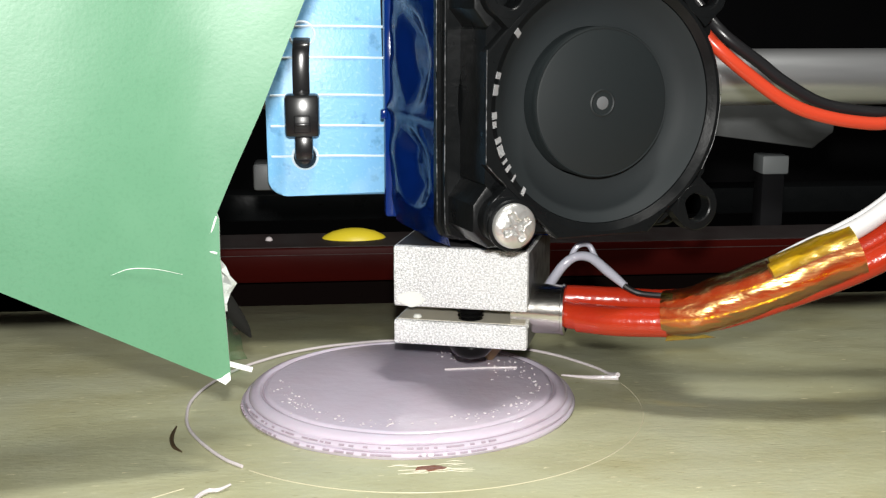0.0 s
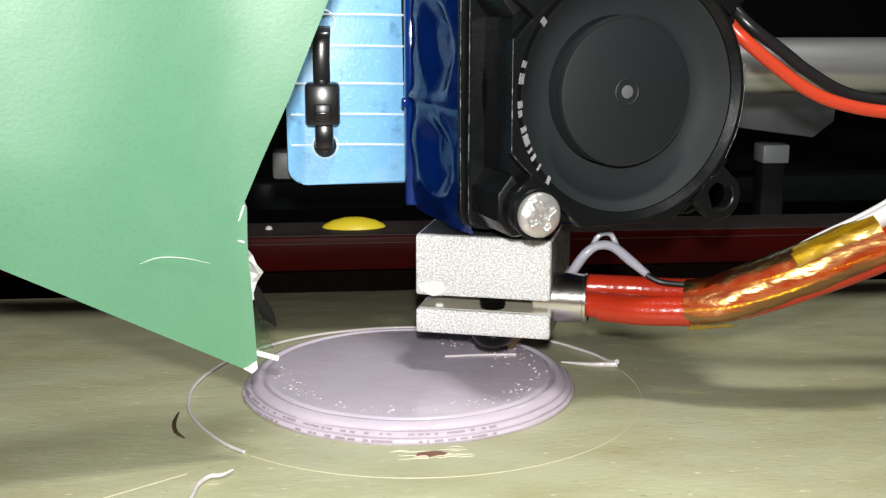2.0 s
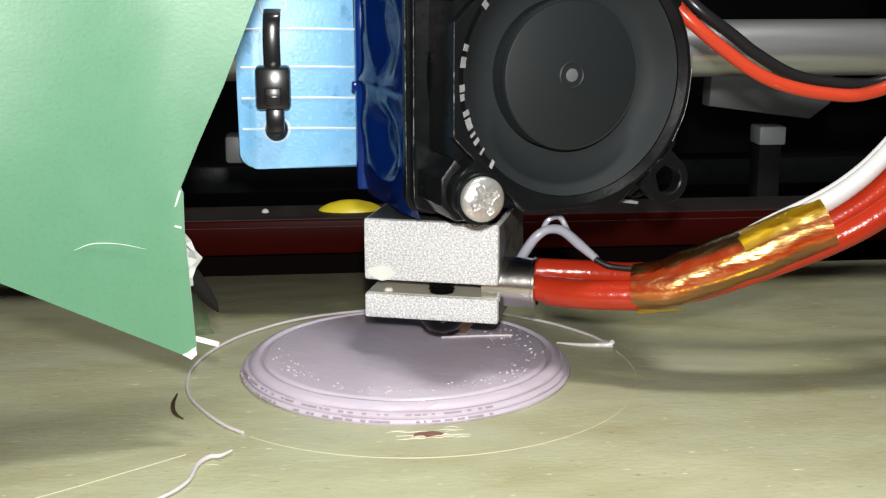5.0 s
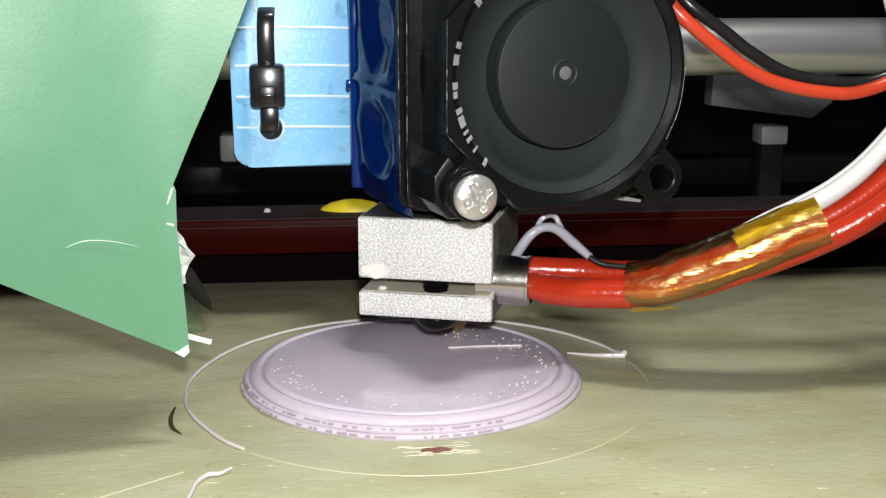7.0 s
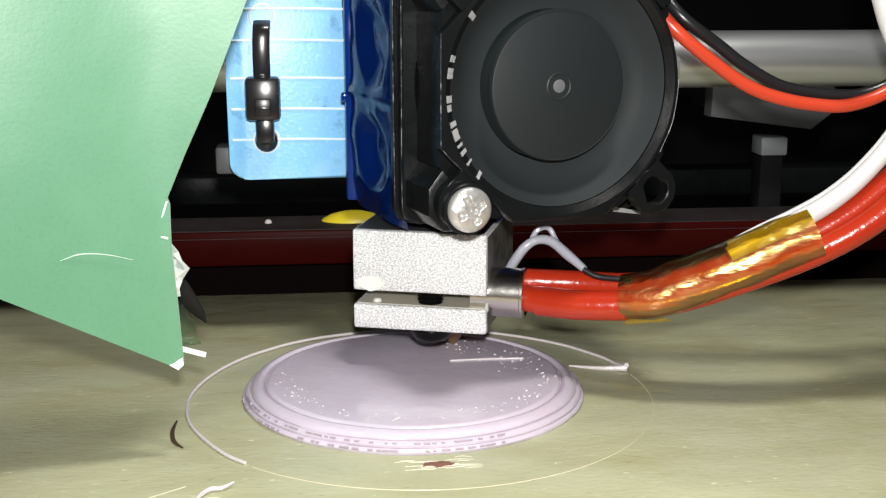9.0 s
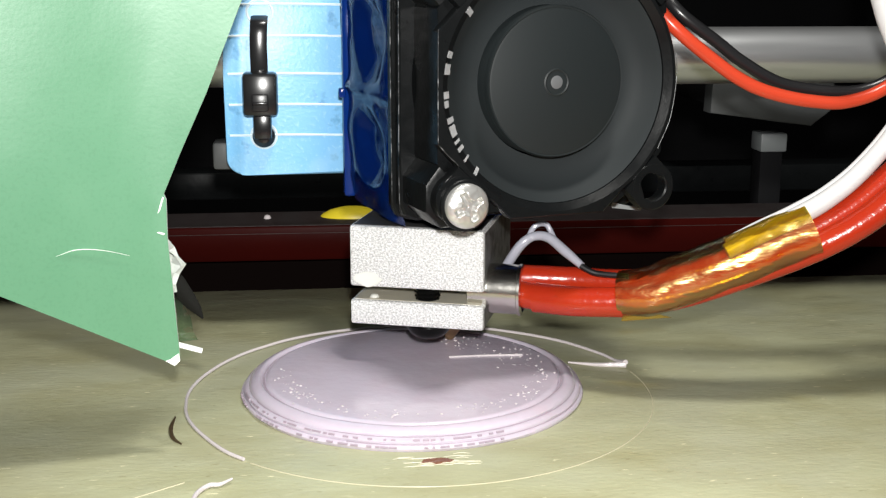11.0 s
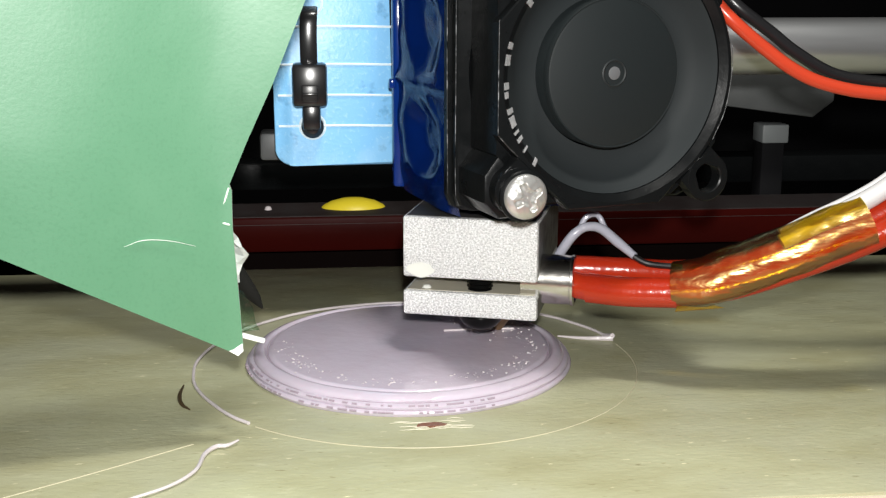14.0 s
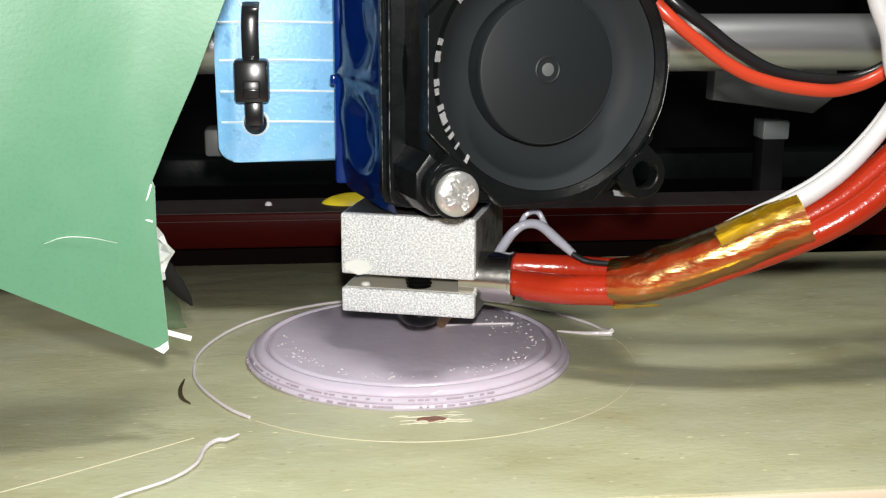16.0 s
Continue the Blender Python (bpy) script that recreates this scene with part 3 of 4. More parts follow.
def build_fan(head):
    # waisted front plate, deep middle wall, square rear flange
    front = [(-14.5, 5.9), (-14.5, -5.9), (-12.1, -8.4), (-8.4, -12.1), (-5.9, -14.5), (5.6, -14.5)] + arc(0, 0, 14.5, -56, 56, 18) + [(5.6, 14.5), (-5.9, 14.5), (-8.4, 12.1), (-12.1, 8.4)]
    middle = four_fold([(13.9, -8.2), (13.9, 8.2), (11.4, 11.4)])
    rear = four_fold([(15.7, -13.7), (15.7, 13.7), (15.1, 15.1), (13.7, 15.7)])
    fan = part("cooling_fan", ring_plate(front, 13.2, 0.0, 1.7), M["fan"], head, "small black cooling fan", at=FAN, angle=25)
    part("side_wall", ring_plate(middle, 13.4, 1.7, 8.7, 0.05), M["fan"], fan, angle=25)
    part("rear_flange", ring_plate(rear, 13.4, 8.7, 10.0, 0.2), M["fan"], fan, angle=25)
    part("rear_gasket", ring_plate([(x * 1.025, z * 1.01) for x, z in rear], 13.4, 10.3, 11.3, 0.2), M["fan"], fan, angle=25)
    for sx in (-1, 1):
        for sz in (-1, 1):
            ear = part("corner_ear", lathe([(1.65, 0.12), (1.8, 0), (2.6, 0), (2.75, 0.15), (2.75, 1.7), (1.65, 1.7)], 32, "y", close=True), M["fan"], fan,
                       at=Matrix.Translation((12 * sx, -0.02, 12 * sz)))
            for a, b in ((0, 1), (1, 0)):
                pts = [(-12.1, -8.4), (-14.35, -10.6), (-13.3, -10.9), (-11.6, -10.35), (-10.2, -10.2)]
                pts = [(p[a] * -sx, p[b] * -sz) for p in pts]
                part("ear_web", prism([(x - 12 * sx, z - 12 * sz) for x, z in pts], 0.02, 1.68), M["fan"], ear)
    # corner posts that join the front ears to the flange
    for sz in (-1, 1):
        pts = [(-12.6, 7.0), (-15.3, 10.4), (-15.3, 13.4), (-13.4, 15.3), (-10.4, 15.3), (-7.0, 12.6), (-10.2, 10.2)]
        part("corner_post", prism([(x, z * sz) for x, z in pts], 1.7, 8.7, 0.5), M["fan"], fan)
    # highlights on the edges of the plate and the flange, drawn as thin pale tubes
    edges = (([(-14.48, 0.05, 6.2), (-14.5, 0.05, 0), (-14.48, 0.05, -5.8)], 0.06), ([(-14.4, 0.08, -5.9), (-13.2, 0.08, -7.2), (-12.1, 0.08, -8.4), (-13.3, 0.08, -9.6), (-14.3, 0.08, -10.7)], 0.07),
             ([(-15.68, 8.8, 13.5), (-15.7, 8.8, 0), (-15.68, 8.8, -13.5), (-15.0, 8.8, -15.0)], 0.05), ([(-16.08, 10.4, 13.6), (-16.1, 10.4, 0), (-16.0, 10.4, -13.8)], 0.06),
             ([(14.4, 0.05, 3.0), (14.5, 0.05, 0), (13.9, 0.05, -4.2), (12.4, 0.05, -7.6)], 0.05))
    for pts, r in edges:
        part("highlight_line", tube(pts, [r * (0.6 + 0.4 * (k % 2)) for k in range(len(pts))], 6, 8), M["edge_glint"], fan, "thin pale line painted as the edge's highlight")
    # glints along one side of the lip, built as pale patches
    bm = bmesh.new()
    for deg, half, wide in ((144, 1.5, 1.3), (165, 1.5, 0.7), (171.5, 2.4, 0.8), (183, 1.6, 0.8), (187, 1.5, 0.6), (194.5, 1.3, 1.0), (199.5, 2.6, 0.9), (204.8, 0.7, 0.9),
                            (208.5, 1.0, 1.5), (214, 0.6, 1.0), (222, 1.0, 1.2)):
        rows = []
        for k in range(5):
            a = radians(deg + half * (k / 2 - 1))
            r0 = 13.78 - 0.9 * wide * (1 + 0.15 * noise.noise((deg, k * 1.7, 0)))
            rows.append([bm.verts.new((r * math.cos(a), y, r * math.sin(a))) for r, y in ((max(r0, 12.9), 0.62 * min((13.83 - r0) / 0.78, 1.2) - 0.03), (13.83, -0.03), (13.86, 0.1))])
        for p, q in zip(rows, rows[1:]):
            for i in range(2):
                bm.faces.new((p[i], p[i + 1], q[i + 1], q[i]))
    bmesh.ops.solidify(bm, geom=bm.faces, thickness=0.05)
    tagged(part("lip_glint_patches", bm, M["lip_glint"], fan, "pale patches painted as glints on the lip"), kind="stuff")
    # turning rotor: hub, and the smooth bowl that its fast blades draw
    part("fan_hub", lathe([(0, 0.9), (7.8, 0.9), (8.1, 1.0), (8.3, 1.3), (8.3, 8), (0, 8)], 72, "y"), M["hub"], fan, "round dark grey hub", at=Matrix.Translation((-0.2, 0, 0.2)))
    part("hub_edge", lathe([(8.0, 0.93), (8.16, 0.9), (8.34, 1.25), (8.34, 1.5), (8.1, 1.5)], 72, "y", close=True), M["hub"], fan, "thin polished edge of the hub", at=Matrix.Translation((-0.2, 0, 0.2)))
    part("blade_ring", lathe([(8.35, 3.6), (9.4, 3.6), (10.6, 3.3), (11.7, 2.5), (12.6, 1.5), (13.15, 0.9), (13.15, 7.6), (8.35, 8.0)], 72, "y", close=True), M["blur"], fan,
         "fast turning grey blades drawn out to a ring")
    part("hub_pin", lathe([(0, 0.84), (0.55, 0.85), (0.8, 0.92), (0, 1.2)], 20, "y"), M["pin"], fan, "pale centre pin", at=Matrix.Translation((-0.2, 0, 0.2)))
    part("hub_ring", lathe([(1.25, 0.86), (1.4, 0.8), (1.55, 0.86), (1.55, 1.1), (1.25, 1.1)], 28, "y", close=True), M["hub"], fan, at=Matrix.Translation((-0.2, 0, 0.2)))
    part("motor_mount", lathe([(0, 8.2), (8.8, 8.2), (8.8, 9.9), (0, 9.9)], 40, "y"), M["fan"], fan)
    for k in range(3):
        part("mount_strut", box(8.0, 14.0, 8.4, 9.8, -0.8, 0.8, 0.15), M["fan"], fan, at=Matrix.Rotation(radians(120 * k + 40), 4, "Y"))
    # pan-head screw in the lower ear with a worn, rounded cross recess
    bm, turns = bmesh.new(), 96
    rings = [[bm.verts.new((0, -0.45, 0))]]
    for i in range(1, 25):
        r = 2.45 * i / 24
        ring = []
        for k in range(turns):
            a = 2 * math.pi * k / turns
            x, z = r * math.cos(a - 0.45), r * math.sin(a - 0.45)
            arm = min(abs(x), abs(z)) - 0.3 - 0.1 * noise.noise((x, z, 3.0))
            cut = max(0.0, min(1.0, 0.5 - arm / 0.22)) * max(0.0, min(1.0, (1.7 - r) / 0.3))
            if abs(x) < 0.75 and abs(z) < 0.75:
                cut = max(cut, max(0.0, min(1.0, (0.85 - r) / 0.25)))
            h = -1.15 * math.sqrt(max(0.0, 1 - (r / 2.62) ** 2.6)) + 0.62 * cut + 0.05 * noise.noise((x * 2, z * 2, 1.0))
            ring.append(bm.verts.new((r * math.cos(a), h, r * math.sin(a))))
        rings.append(ring)
    rings.append([bm.verts.new((2.45 * math.cos(2 * math.pi * k / turns), 0.55, 2.45 * math.sin(2 * math.pi * k / turns))) for k in range(turns)])
    for k in range(turns):
        bm.faces.new((rings[0][0], rings[1][k], rings[1][(k + 1) % turns]))
    for p, q in zip(rings[1:], rings[2:]):
        for k in range(turns):
            bm.faces.new((p[k], p[(k + 1) % turns], q[(k + 1) % turns], q[k]))
    screw = part("fan_screw", bm, M["screw"], fan, "domed zinc screw with a worn cross recess", at=Matrix.Translation((-11.5, -0.5, -12.5)), angle=50)
    part("washer", lathe([(1.4, 0.02), (2.7, 0.02), (2.85, 0.15), (2.85, 0.5), (1.4, 0.5)], 36, "y", close=True), M["fan"], screw)


def build_shroud(head):
    # translucent blue duct between fan and heat sink: two hollows in its side, a band between them
    ns, nz = 26, 72
    bm = bmesh.new()
    grid = []
    for i in range(nz + 1):
        z = 20.2 + 34.0 * i / nz
        row = []
        for k in range(ns + 1):
            u = k / ns
            p = Vector((-2.4, -2.6, 0)).lerp(Vector((-7.3, 15.5, 0)), u)
            bulge = 0.5 * math.sin(math.pi * u) + 0.35 * noise.noise((u * 3, z * 0.22, 5.0))
            for zc, rz in ((41.6, 5.2), (28.4, 4.3)):
                d = math.hypot((u - 0.5 - 0.012 * (z - zc)) / 0.27, (z - zc) / rz)
                bulge -= 1.6 * max(0.0, min(1.0, (1.15 - d) / 0.6))
            bulge += 0.5 * max(0.0, 1 - abs(z - 34.9) / 1.1)
            bulge -= 0.9 * max(0.0, (23.6 - z) / 3.4)
            row.append(bm.verts.new((p.x - 0.97 * bulge, p.y - 0.26 * bulge, z)))
        grid.append(row)
    for p, q in zip(grid, grid[1:]):
        for k in range(ns):
            bm.faces.new((p[k], p[k + 1], q[k + 1], q[k]))
    bmesh.ops.solidify(bm, geom=bm.faces, thickness=0.9)
    shroud = part("fan_shroud", bm, M["shroud"], head, "translucent dark blue plastic fan shroud", angle=60)
    part("shroud_flange", box(-8.0, -5.6, 15.2, 17.6, 20.6, 54.2, 0.5), M["shroud"], shroud, "paler blue edge of the shroud")
    part("shroud_lip", box(-8.5, -7.6, 14.4, 15.6, 33.4, 34.6, 0.2), M["shroud"], shroud)
    part("shroud_base", prism([(-2.2, 20.3), (12, 20.3), (24, 21.6), (24, 23), (-2.2, 22)], 3.0, 16.5, 0.3), M["shroud"], shroud)
    part("shroud_side", box(21.5, 23, 8.5, 17.5, 22, 54.2, 0.4), M["shroud"], shroud)


def build_carriage(head):
    out = [(-7.5, 22.7), (-20.6, 22.65)] + arc(-20.9, 25.0, 2.3, 262, 188, 6) + [(-23.2, 36), (-22.9, 46), (-21.5, 62), (-8.4, 62), (-8.0, 43.6)]
    plate = part("carriage_plate", prism(out, 21.0, 24.0, 0.35), M["plate"], head, "light blue plastic carriage plate with pale ridges")
    for k, z in enumerate((27.95, 31.95, 35.95, 40.8, 44.8, 48.8)):
        bm = tube([(-22.6, 21.0, z), (-15, 20.98, z + 0.05), (-7.8, 21.0, z - 0.05)], 0.17, 6, 4)
        part("ridge", bm, M["plate_line"], plate, "thin pale raised ridge")
    part("bearing_block", box(-23, 20, 24.0, 37.5, 30.5, 62, 0.6), M["dark"], head, "dark block that runs on the rod")
    part("bearing_clip", box(-25.4, -21.5, 26, 31, 22.6, 26.4, 0.5), M["grey"], head, "grey clip behind the plate")
    # cable tie through two holes in the plate
    tie = thing("cable_tie", "black nylon cable tie on the blue plate", "cable tie")
    bm = bmesh.new()
    rows = []
    for x, y, z in spline([(-18.5, 20.2, 34), (-18.5, 19.7, 37), (-18.5, 19.6, 40), (-18.4, 20.0, 42.4), (-18.3, 21.6, 43.6)], 6):
        rows.append([bm.verts.new((x + dx, y + dy, z)) for dx, dy in ((-1.1, 0.25), (-1.1, -0.15), (-0.8, -0.3), (0.8, -0.3), (1.1, -0.15), (1.1, 0.25))])
    for a, b in zip(rows, rows[1:]):
        for i in range(6):
            bm.faces.new((a[i], a[(i + 1) % 6], b[(i + 1) % 6], b[i]))
    part("strap", bm, M["tie"], tie)
    part("lock_head", box(-20.7, -16.2, 17.9, 20.9, 30.7, 36.3, 0.55), M["tie"], tie, "square locking head")
    part("lock_window", box(-19.5, -17.4, 17.7, 18.2, 31.4, 33.6, 0.2), M["black_wire"], tie)
    part("pawl", box(-19.4, -17.5, 17.45, 17.9, 32.2, 32.6, 0.1), M["tie"], tie)
    part("tail", box(-19.5, -17.1, 18.9, 20.6, 27.6, 31.0, 0.4), M["tie"], tie)
    part("end_bead", lathe([(0, -1.3), (0.8, -1.15), (1.45, -0.4), (1.5, 0.2), (0, 0.5)], 24, "y"), M["tie"], tie, "rounded shiny end", at=Matrix.Translation((-18.2, 20.6, 27.9)))
    part("hole_rim", lathe([(1.45, 0.0), (1.6, -0.14), (1.8, 0.0)], 28, "y"), M["plate_line"], tie, at=Matrix.Translation((-18.2, 21.0, 27.9)))
    part("hole_rim", lathe([(1.45, 0.0), (1.6, -0.14), (1.8, 0.0)], 28, "y"), M["plate_line"], tie, at=Matrix.Translation((-18.3, 21.0, 43.8)))
    return tie


def build_card():
    card = thing("green_card", "green printed card flap taped to the print head", "card")
    right = [(-26.1, 10.1), (-25.55, 11.0), (-25.8, 16.0), (-26.2, 23.2), (-26.15, 27.0), (-26.35, 27.6), (-24.5, 31.8), (-21.8, 37.5), (-18.7, 44.9), (-13.2, 58), (-9, 68)]
    left = [(-66, 28.4), (-66, 29), (-66, 32), (-66, 36), (-66, 39), (-66, 40), (-66, 43), (-66, 47), (-66, 52), (-66, 60), (-66, 68)]
    bm = bmesh.new()
    n = 26
    grid = {}
    for side, dy in ((0, 0.0), (1, 0.35)):
        for i, (r, l) in enumerate(zip(right, left)):
            for k in range(n + 1):
                t = (k / n) ** 1.3
                x, z = r[0] + (l[0] - r[0]) * t, r[1] + (l[1] - r[1]) * t
                y = -20.0 + 0.25 * min(x + 27, 0) - 0.035 * (z - 10) + 1.2 * math.sin((x + 26) * 0.07) + 0.35 * noise.noise((x * 0.08, z * 0.08, 2.0))
                k2 = (y + 139) / 119.0
                grid[side, i, k] = bm.verts.new((-12.3 + (x + 12.3) * k2, y + dy, 48.7 + (z - 48.7) * k2))
    rows = len(right)
    for side in (0, 1):
        for i in range(rows - 1):
            for k in range(n):
                bm.faces.new([grid[side, a, b] for a, b in ((i, k), (i + 1, k), (i + 1, k + 1), (i, k + 1))])
    rim = [(i, 0) for i in range(rows)] + [(rows - 1, k) for k in range(1, n + 1)] + [(i, n) for i in range(rows - 2, -1, -1)] + [(0, k) for k in range(n - 1, 0, -1)]
    for (a, b), (c, d) in zip(rim, rim[1:] + rim[:1]):
        f = bm.faces.new((grid[0, a, b], grid[0, c, d], grid[1, c, d], grid[1, a, b]))
        f.material_index = 1
    part("card_sheet", bm, [M["card"], M["paper"]], card, "green sheet with a fine dot print and a pale cut edge")
    part("torn_tip", prism([(-26.1, 10.0), (-25.55, 10.5), (-25.62, 11.3), (-26.1, 11.0), (-26.5, 10.7), (-27.0, 10.55)], -20.12, -19.75), M["paper"], card, "white torn tip")
    part("scuff", tube([(-36.2, -23.7, 22.4), (-34.4, -23.25, 22.9), (-32.1, -22.55, 22.65), (-29.7, -21.8, 21.9)], [0.03, 0.1, 0.07, 0.03], 6, 6, flat=0.4, up=(0, 1, 0)), M["paper"], card, "pale scuff")
    part("scuff", tube([(-27.9, -20.6, 24.2), (-26.9, -20.6, 25.9), (-26.35, -20.6, 27.4)], 0.1, 6, 4), M["paper"], card)
    part("scuff", tube([(-28.0, -20.6, 23.6), (-27.2, -20.6, 23.9), (-26.4, -20.6, 23.7)], [0.3, 0.12, 0.1], 6, 4), M["paper"], card)
    part("print_dot", lathe([(0, -0.05), (0.22, -0.05), (0.24, 0.1)], 12, "y"), M["dark_hair"], card, at=Matrix.Translation((-28.8, -21.1, 43.6)))
    part("print_dot", lathe([(0, -0.05), (0.25, -0.05), (0.28, 0.1)], 12, "y"), M["dark_hair"], card, at=Matrix.Translation((-32.8, -21.2, 44.6)))
    # crumpled clear tape and a stiff pale strip behind the edge
    bm = bmesh.new()
    rnd = random.Random(11)
    rows2 = [[bm.verts.new((x + rnd.uniform(-0.3, 0.3), -17.5 + rnd.uniform(-0.8, 0.8), z + rnd.uniform(-0.2, 0.2))) for x in np.linspace(-27.4, xr, 5)]
             for z, xr in ((22.4, -26.3), (21.6, -25.8), (20.8, -25.3), (19.9, -24.9), (19.0, -25.3), (17.8, -25.9), (17.0, -26.1))]
    for a, b in zip(rows2, rows2[1:]):
        for i in range(4):
            bm.faces.new((a[i], a[i + 1], b[i + 1], b[i]))
    bmesh.ops.solidify(bm, geom=bm.faces, thickness=0.12)
    part("tape_crumple", bm, M["paper"], card, "crumpled shiny tape", angle=5)
    bm = bmesh.new()
    box(-26.5, -23.4, -18.4, -18.0, -0.25, 0.25, 0.08, bm=bm)
    part("pale_strip", bm, M["paper"], card, "thin pale strip", at=Matrix.Translation((-24.9, -18.2, 11.35)) @ Matrix.Rotation(radians(17), 4, "Y") @ Matrix.Translation((24.9, 18.2, 0)))
    # dark curved piece that tapers down behind the card's edge
    part("dark_curl", tube([(-27.6, -12.0, 18.4), (-26.4, -12.0, 16.4), (-25.3, -12.0, 14.7), (-24.5, -12.0, 13.6), (-23.9, -12.0, 12.6)], [0.9, 1.0, 0.85, 0.55, 0.1], 8, 6, flat=0.3), M["dull_black"], card, "dark curved piece behind the card's edge")
    part("clear_tape", prism([(-27.0, 16.5), (-25.6, 16.0), (-24.6, 14.2), (-24.4, 12.6), (-24.0, 11.8), (-26.4, 11.6)], -17.2, -17.1), M["foil"], card, "torn clear tape")
    return card


def build_cables():
    out = []
    cab = thing("heater_cable", "two red silicone heater wires wrapped in amber tape", "cable")
    low = [(11.6, 0.3, 11.6), (13.2, -1.2, 11.3), (18.2, -3.9, 11.2), (23.4, -6.0, 11.5), (29.2, -8.0, 12.6), (36.3, -10.0, 15.4), (43.6, -11.0, 18.4), (48.3, -12.0, 21.2),
           (52.3, -12.5, 24.6), (58, -12.5, 31), (63, -11, 40), (66, -9, 55)]
    up = [(11.8, 1.6, 12.9), (14.5, 0.9, 12.9), (19, 0.0, 12.8), (24.7, -2.5, 13.0), (30.3, -5.2, 14.2), (37.6, -7.6, 17.2), (44, -9.0, 20.0), (50, -9.8, 24.0), (58, -10, 32),
          (64, -9, 42), (67, -8, 55)]
    part("red_wire", tube(low, 1.6, 16), M["red"], cab, "red silicone wire")
    part("sleeve", tube([(14.0, -1.8, 11.2), (18.2, -4.0, 11.2), (23.6, -6.1, 11.5)], 1.78, 18, 8), M["red"], cab, "cut red silicone sleeve")
    part("red_wire", tube(up, 1.55, 16), M["red"], cab, "red silicone wire")
    part("amber_tape", tube([(23.3, -5.3, 12.5), (26.5, -6.6, 12.9), (30, -7.6, 14.4), (36.5, -9.5, 17.4), (40, -10.1, 19.1), (43.8, -10.8, 20.7)], [2.5, 2.85, 3.0, 2.95, 2.9, 2.9], 30, 8, flat=1.2, wobble=0.05,
                            caps=False), M["kapton"], cab, "wrinkled amber polyimide tape")
    part("tape_flap", prism([(23.4, 9.3), (29.4, 9.6), (27.0, 10.2), (23.6, 10.4)], -6.4, -6.3), M["kapton"], cab)
    wht = [(34.5, -9.2, 18.0), (38, -9.5, 19.9), (42, -9.9, 21.9), (45.5, -10.2, 24.0), (49, -10.4, 27.0), (52.7, -10.4, 31.6), (56, -10, 38), (58, -9, 52)]
    part("white_wire", tube(wht, [0.9, 1.1, 1.15, 1.1, 1.05, 1.0, 1.0, 1.0], 14), M["white_wire"], cab, "white sensor wire")
    part("white_wire", tube([(x + 0.4, y + 1.5, z + 0.7) for x, y, z in wht], 0.6, 12), M["white_wire"], cab, "white sensor wire")
    part("sensor_wire", tube([(10.8, 4.6, 12.2), (12.0, 3.4, 14.9), (13.2, 3.0, 16.7), (14.6, 3.0, 17.55), (16.2, 2.0, 17.6), (17.9, 0.0, 16.3), (19.5, -2.0, 15.0)], [0.6, 0.62, 0.6, 0.55, 0.6, 0.62, 0.45], 12),
         M["sleeve"], cab, "pale glassy sleeve of the sensor wire")
    part("sensor_loop", tube([(14.0, 4.0, 17.0), (14.9, 4.0, 18.6), (16.3, 4.0, 18.8), (17.2, 3.4, 17.2), (18.0, 1.5, 16.2)], 0.34, 10), M["sleeve"], cab)
    part("sensor_lead", tube([(19.2, -1.8, 15.1), (20.5, -2.6, 14.4), (21.7, -3.2, 14.2), (24.5, -4.6, 14.2)], 0.35, 10), M["black_wire"], cab, "thin dark lead")
    out.append(cab)
    fc = thing("fan_cable", "red and black fan wires in a loose loop", "cable")
    red = [(24.5, 2.0, 50), (26.6, -1.0, 46.3), (29.2, -3.0, 42.8), (34.0, -3.0, 39.0), (37.5, -3.0, 36.7), (40.9, -3.0, 35.3), (45.7, -3.0, 34.3), (50.5, -3.0, 34.2), (55.6, -3.0, 36.3), (60, -4, 42), (62, -5, 55)]
    blk = [(26.5, 3.0, 50), (28.6, 0.0, 46.5), (30.6, -1.6, 44.0), (34.8, -1.6, 41.0), (37.8, -1.6, 38.8), (42.5, -1.6, 36.3), (48.1, -1.6, 35.3), (52.9, -1.6, 35.4), (57.0, -2, 37.6), (61, -3, 43), (63.5, -4, 55)]
    part("red_wire", tube(red, 0.78, 14), M["red_wire"], fc, "bright red insulated wire")
    part("black_wire", tube(blk, 0.72, 14), M["black_wire"], fc, "black insulated wire")
    out.append(fc)
    gc = tagged(part("grey_cable", tube([(48.6, -10, 58), (49.0, -10, 50), (50.6, -10, 44.6), (52.3, -10, 40.8), (53.4, -10, 36.5), (57, -10, 30)], 1.1, 14), M["white_wire"]), "pale grey cable hanging beside the fan wires", "cable")
    out.append(gc)
    sc = tagged(part("plastic_scrap", prism([(23.0, 21.6), (26.8, 20.8), (26.7, 20.5), (23.2, 20.9)], 3.0, 3.4), M["grey_pale"]), "small pale plastic scrap under the fan", "scrap")
    return out


build_setting()
build_frame()
BED_THINGS = build_bed()
print_head = thing("extruder_carriage", "extruder carriage with black fan, blue shroud and aluminium heater block", "extruder")
build_hot_end(print_head)
build_fan(print_head)
build_shroud(print_head)
tie_thing = build_carriage(print_head)
HEAD_THINGS = [print_head, tie_thing, build_card()] + build_cables()

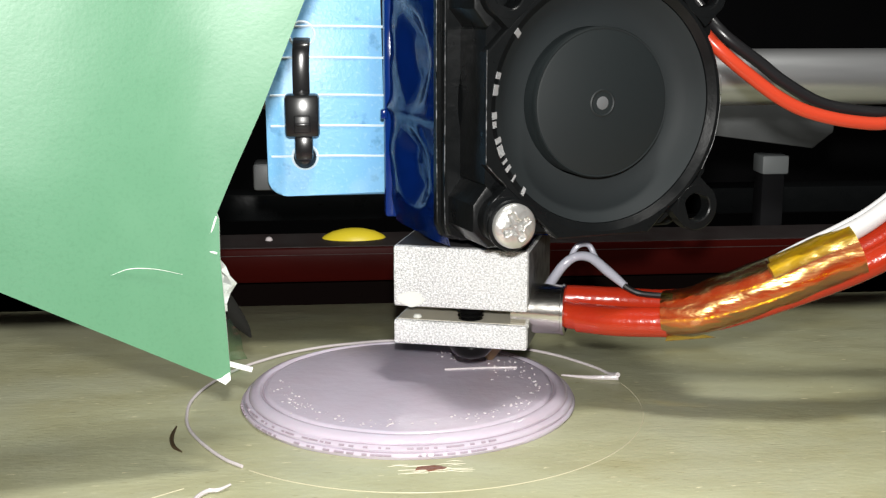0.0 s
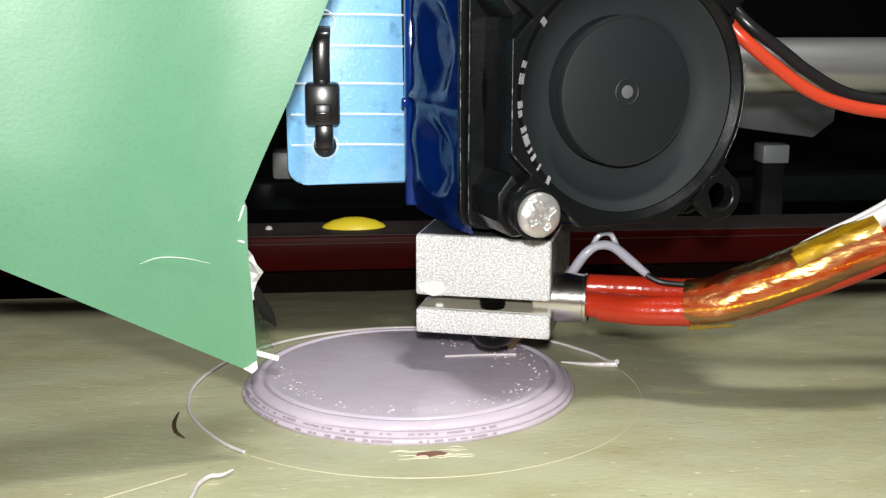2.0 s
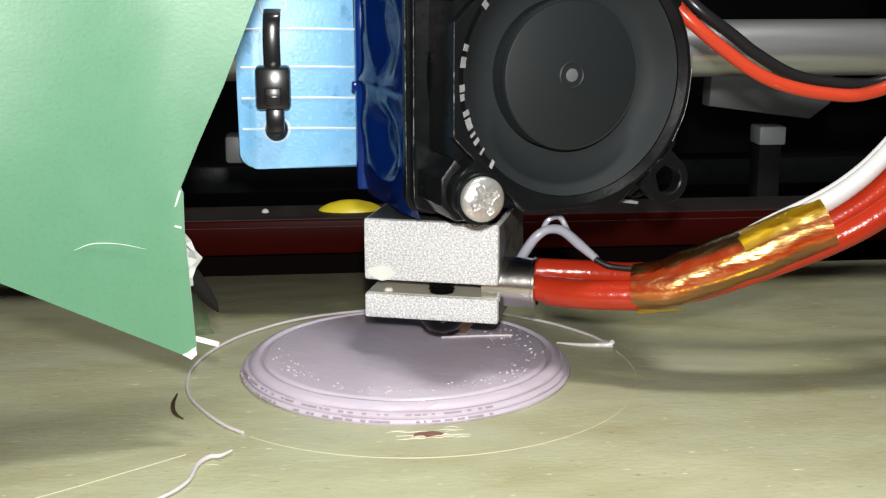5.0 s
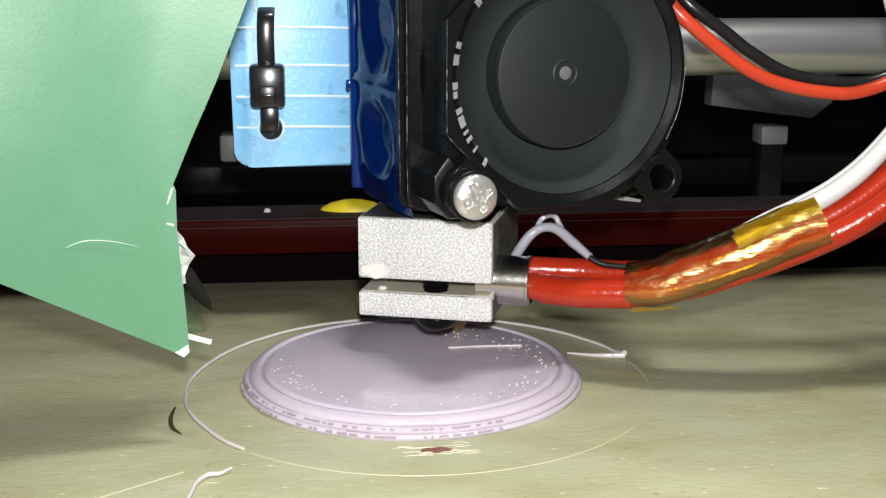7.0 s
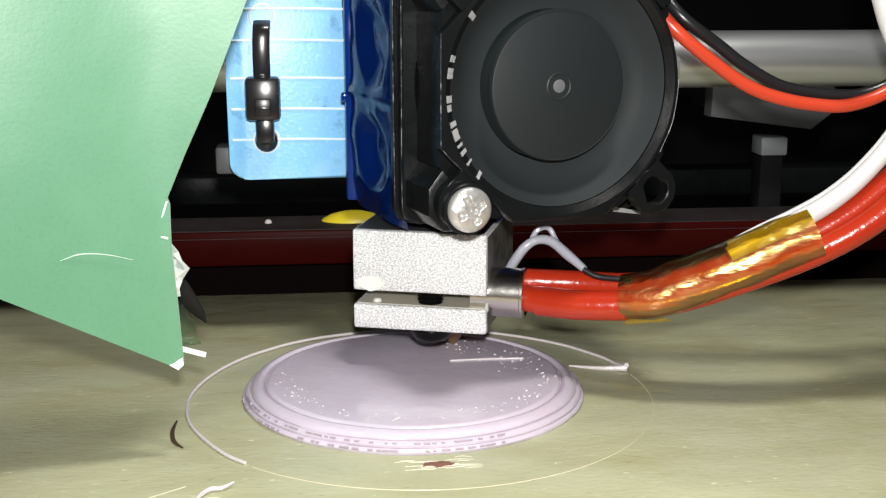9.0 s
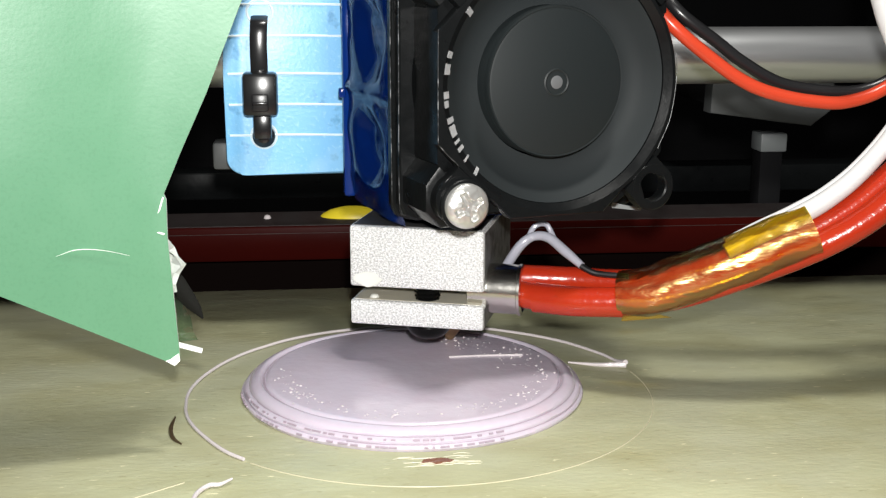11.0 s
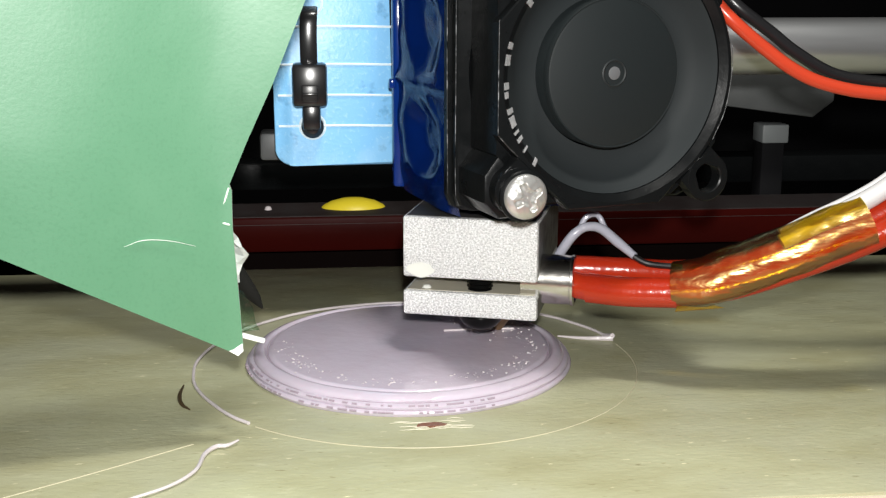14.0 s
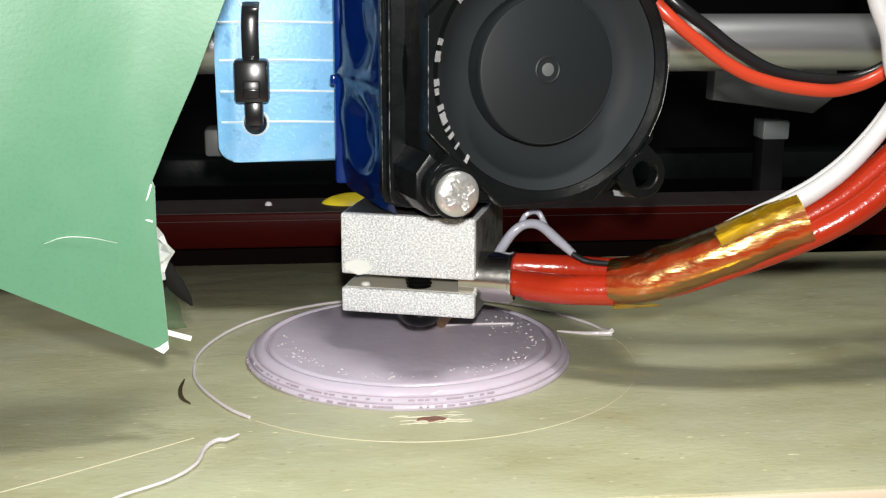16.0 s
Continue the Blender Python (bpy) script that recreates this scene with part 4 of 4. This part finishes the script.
# ---- what moves: the head along x, the bed along y (seconds, millimetres) ----
HEAD_ROWS = [
    (0, 4.40), (0.1, 5.45), (0.2, 4.39), (0.3, 3.05), (0.4, 2.66), (0.5, 2.42), (0.6, 2.50), (0.7, 2.82), (0.8, 3.97),
    (0.9, 5.37), (1, 5.79), (1.1, 3.88), (1.2, 2.37), (1.3, 2.09), (1.4, 2.08), (1.5, 1.85), (1.6, 1.85), (1.7, 2.15),
    (1.8, 3.41), (1.9, 5.15), (2, 6.92), (2.1, 5.11), (2.2, 3.27), (2.3, 1.98), (2.4, 1.65), (2.5, 1.55), (2.6, 1.64),
    (2.7, 1.68), (2.8, 1.70), (2.9, 2.00), (3, 3.16), (3.1, 4.94), (3.2, 6.30), (3.3, 5.95), (3.4, 4.34), (3.5, 2.51),
    (3.6, 1.41), (3.7, 1.13), (3.95, 1.00), (4.25, 0.85), (4.65, 7.10), (5.05, 0.55), (5.4, 0.45), (5.8, 0.35),
    (5.9, 2.00), (6, 3.71), (6.1, 5.45), (6.2, 6.83), (6.3, 6.46), (6.4, 4.86), (6.5, 2.96), (6.6, 1.29), (6.7, 0.44),
    (6.8, 0.31), (6.9, 0.18), (7, -0.00), (7.1, -0.09), (7.2, 0.00), (7.3, 0.03), (7.4, -0.07), (7.5, -0.16),
    (7.6, 1.07), (7.7, 2.72), (7.8, 4.52), (7.9, 6.28), (8, 7.90), (8.1, 6.00), (8.2, 4.16), (8.3, 2.37), (8.4, 0.79),
    (8.5, -0.43), (8.6, -0.26), (8.7, -0.21), (8.8, -0.16), (8.9, -0.28), (9, -0.79), (9.1, -0.71), (9.2, -0.68),
    (9.5, -0.75), (9.97, 8.15), (10.45, -0.95), (10.9, -1.00), (11.3, -1.09), (11.4, -1.07), (11.5, -0.55),
    (11.6, 1.41), (11.7, 3.28), (11.8, 5.14), (11.9, 6.90), (12, 8.39), (12.1, 6.54), (12.2, 4.74), (12.3, 2.98),
    (12.4, 1.09), (12.5, -0.77), (12.6, -1.21), (12.7, -1.37), (12.8, -1.44), (12.9, -1.53), (13, -1.69), (13.1, -1.84),
    (13.2, -1.80), (13.3, -1.78), (13.4, -1.80), (13.5, -1.83), (13.6, -1.43), (13.7, -0.27), (13.8, 1.41),
    (13.9, 3.23), (14, 5.18), (14.1, 6.98), (14.2, 8.19), (14.3, 7.43), (14.4, 5.73), (14.5, 3.86), (14.6, 2.01),
    (14.7, 0.14), (14.8, -1.31), (14.9, -1.94), (15, -2.07), (15.1, -2.04), (15.2, -1.98), (15.3, -2.02), (15.4, -2.21),
    (15.5, -2.48), (15.6, -2.38), (15.7, -2.26), (15.8, -2.23), (15.9, -2.24), (16, -2.27),
]
BED_ROWS = [
    (0, 3.14), (0.1, 3.07), (0.2, 2.69), (0.3, 2.18), (0.4, 1.50), (0.5, 0.50), (0.6, 2.05), (0.7, 2.76), (0.8, 3.25),
    (0.9, 3.73), (1, 3.85), (1.1, 4.03), (1.2, 3.49), (1.3, 2.47), (1.4, 1.51), (1.5, 0.68), (1.6, 1.68), (1.7, 2.12),
    (1.8, 2.96), (1.9, 3.80), (2, 4.22), (2.1, 4.07), (2.2, 4.06), (2.3, 3.70), (2.4, 2.89), (2.5, 1.11), (2.6, 0.92),
    (2.7, 1.18), (2.8, 2.79), (2.9, 4.47), (3, 4.42), (3.1, 4.18), (3.2, 4.62), (3.3, 5.15), (3.4, 4.89), (3.5, 4.65),
    (3.6, 3.85), (3.7, 2.36), (3.92, 0.20), (4.2, 4.60), (4.6, 5.10), (5.1, 5.10), (5.45, -0.50), (5.8, 2.37),
    (5.9, 4.72), (6, 5.29), (6.1, 5.24), (6.2, 5.10), (6.3, 4.91), (6.4, 5.08), (6.5, 5.59), (6.6, 5.30), (6.7, 4.63),
    (6.8, 3.53), (6.9, 1.78), (7, -0.00), (7.1, -0.92), (7.2, -0.43), (7.3, 0.86), (7.4, 2.88), (7.5, 5.12),
    (7.6, 5.77), (7.7, 6.07), (7.8, 6.19), (7.9, 6.00), (8, 6.04), (8.1, 5.92), (8.2, 5.80), (8.3, 5.61), (8.4, 5.46),
    (8.5, 5.27), (8.6, 3.61), (8.7, 2.26), (8.8, 0.50), (8.9, -0.51), (9, -0.50), (9.1, 1.16), (9.2, 2.95),
    (9.45, 5.60), (10, 6.00), (10.5, 6.20), (10.93, -0.90), (11.3, 4.04), (11.4, 5.27), (11.5, 6.82), (11.6, 6.44),
    (11.7, 6.38), (11.8, 6.51), (11.9, 6.62), (12, 6.92), (12.1, 7.15), (12.2, 7.13), (12.3, 6.82), (12.4, 6.77),
    (12.5, 6.91), (12.6, 5.41), (12.7, 4.13), (12.8, 2.59), (12.9, 0.92), (13, -0.57), (13.1, -0.86), (13.2, -0.20),
    (13.3, 1.19), (13.4, 3.00), (13.5, 4.75), (13.6, 6.77), (13.7, 7.19), (13.8, 7.15), (13.9, 7.10), (14, 7.20),
    (14.1, 7.07), (14.2, 7.44), (14.3, 7.58), (14.4, 7.65), (14.5, 7.41), (14.6, 7.48), (14.7, 7.49), (14.8, 7.49),
    (14.9, 6.63), (15, 4.53), (15.1, 2.98), (15.2, 1.07), (15.3, -0.40), (15.4, -0.95), (15.5, -0.43), (15.6, 0.89),
    (15.7, 2.55), (15.8, 4.39), (15.9, 6.06), (16, 7.65),
]


def motions():
    for ob in HEAD_THINGS:
        walk(ob, [(t, pose(x * MM, 0, 0)) for t, x in HEAD_ROWS])
    for ob in BED_THINGS:
        walk(ob, [(t, pose(0, y * MM, 0)) for t, y in BED_ROWS])


motions()
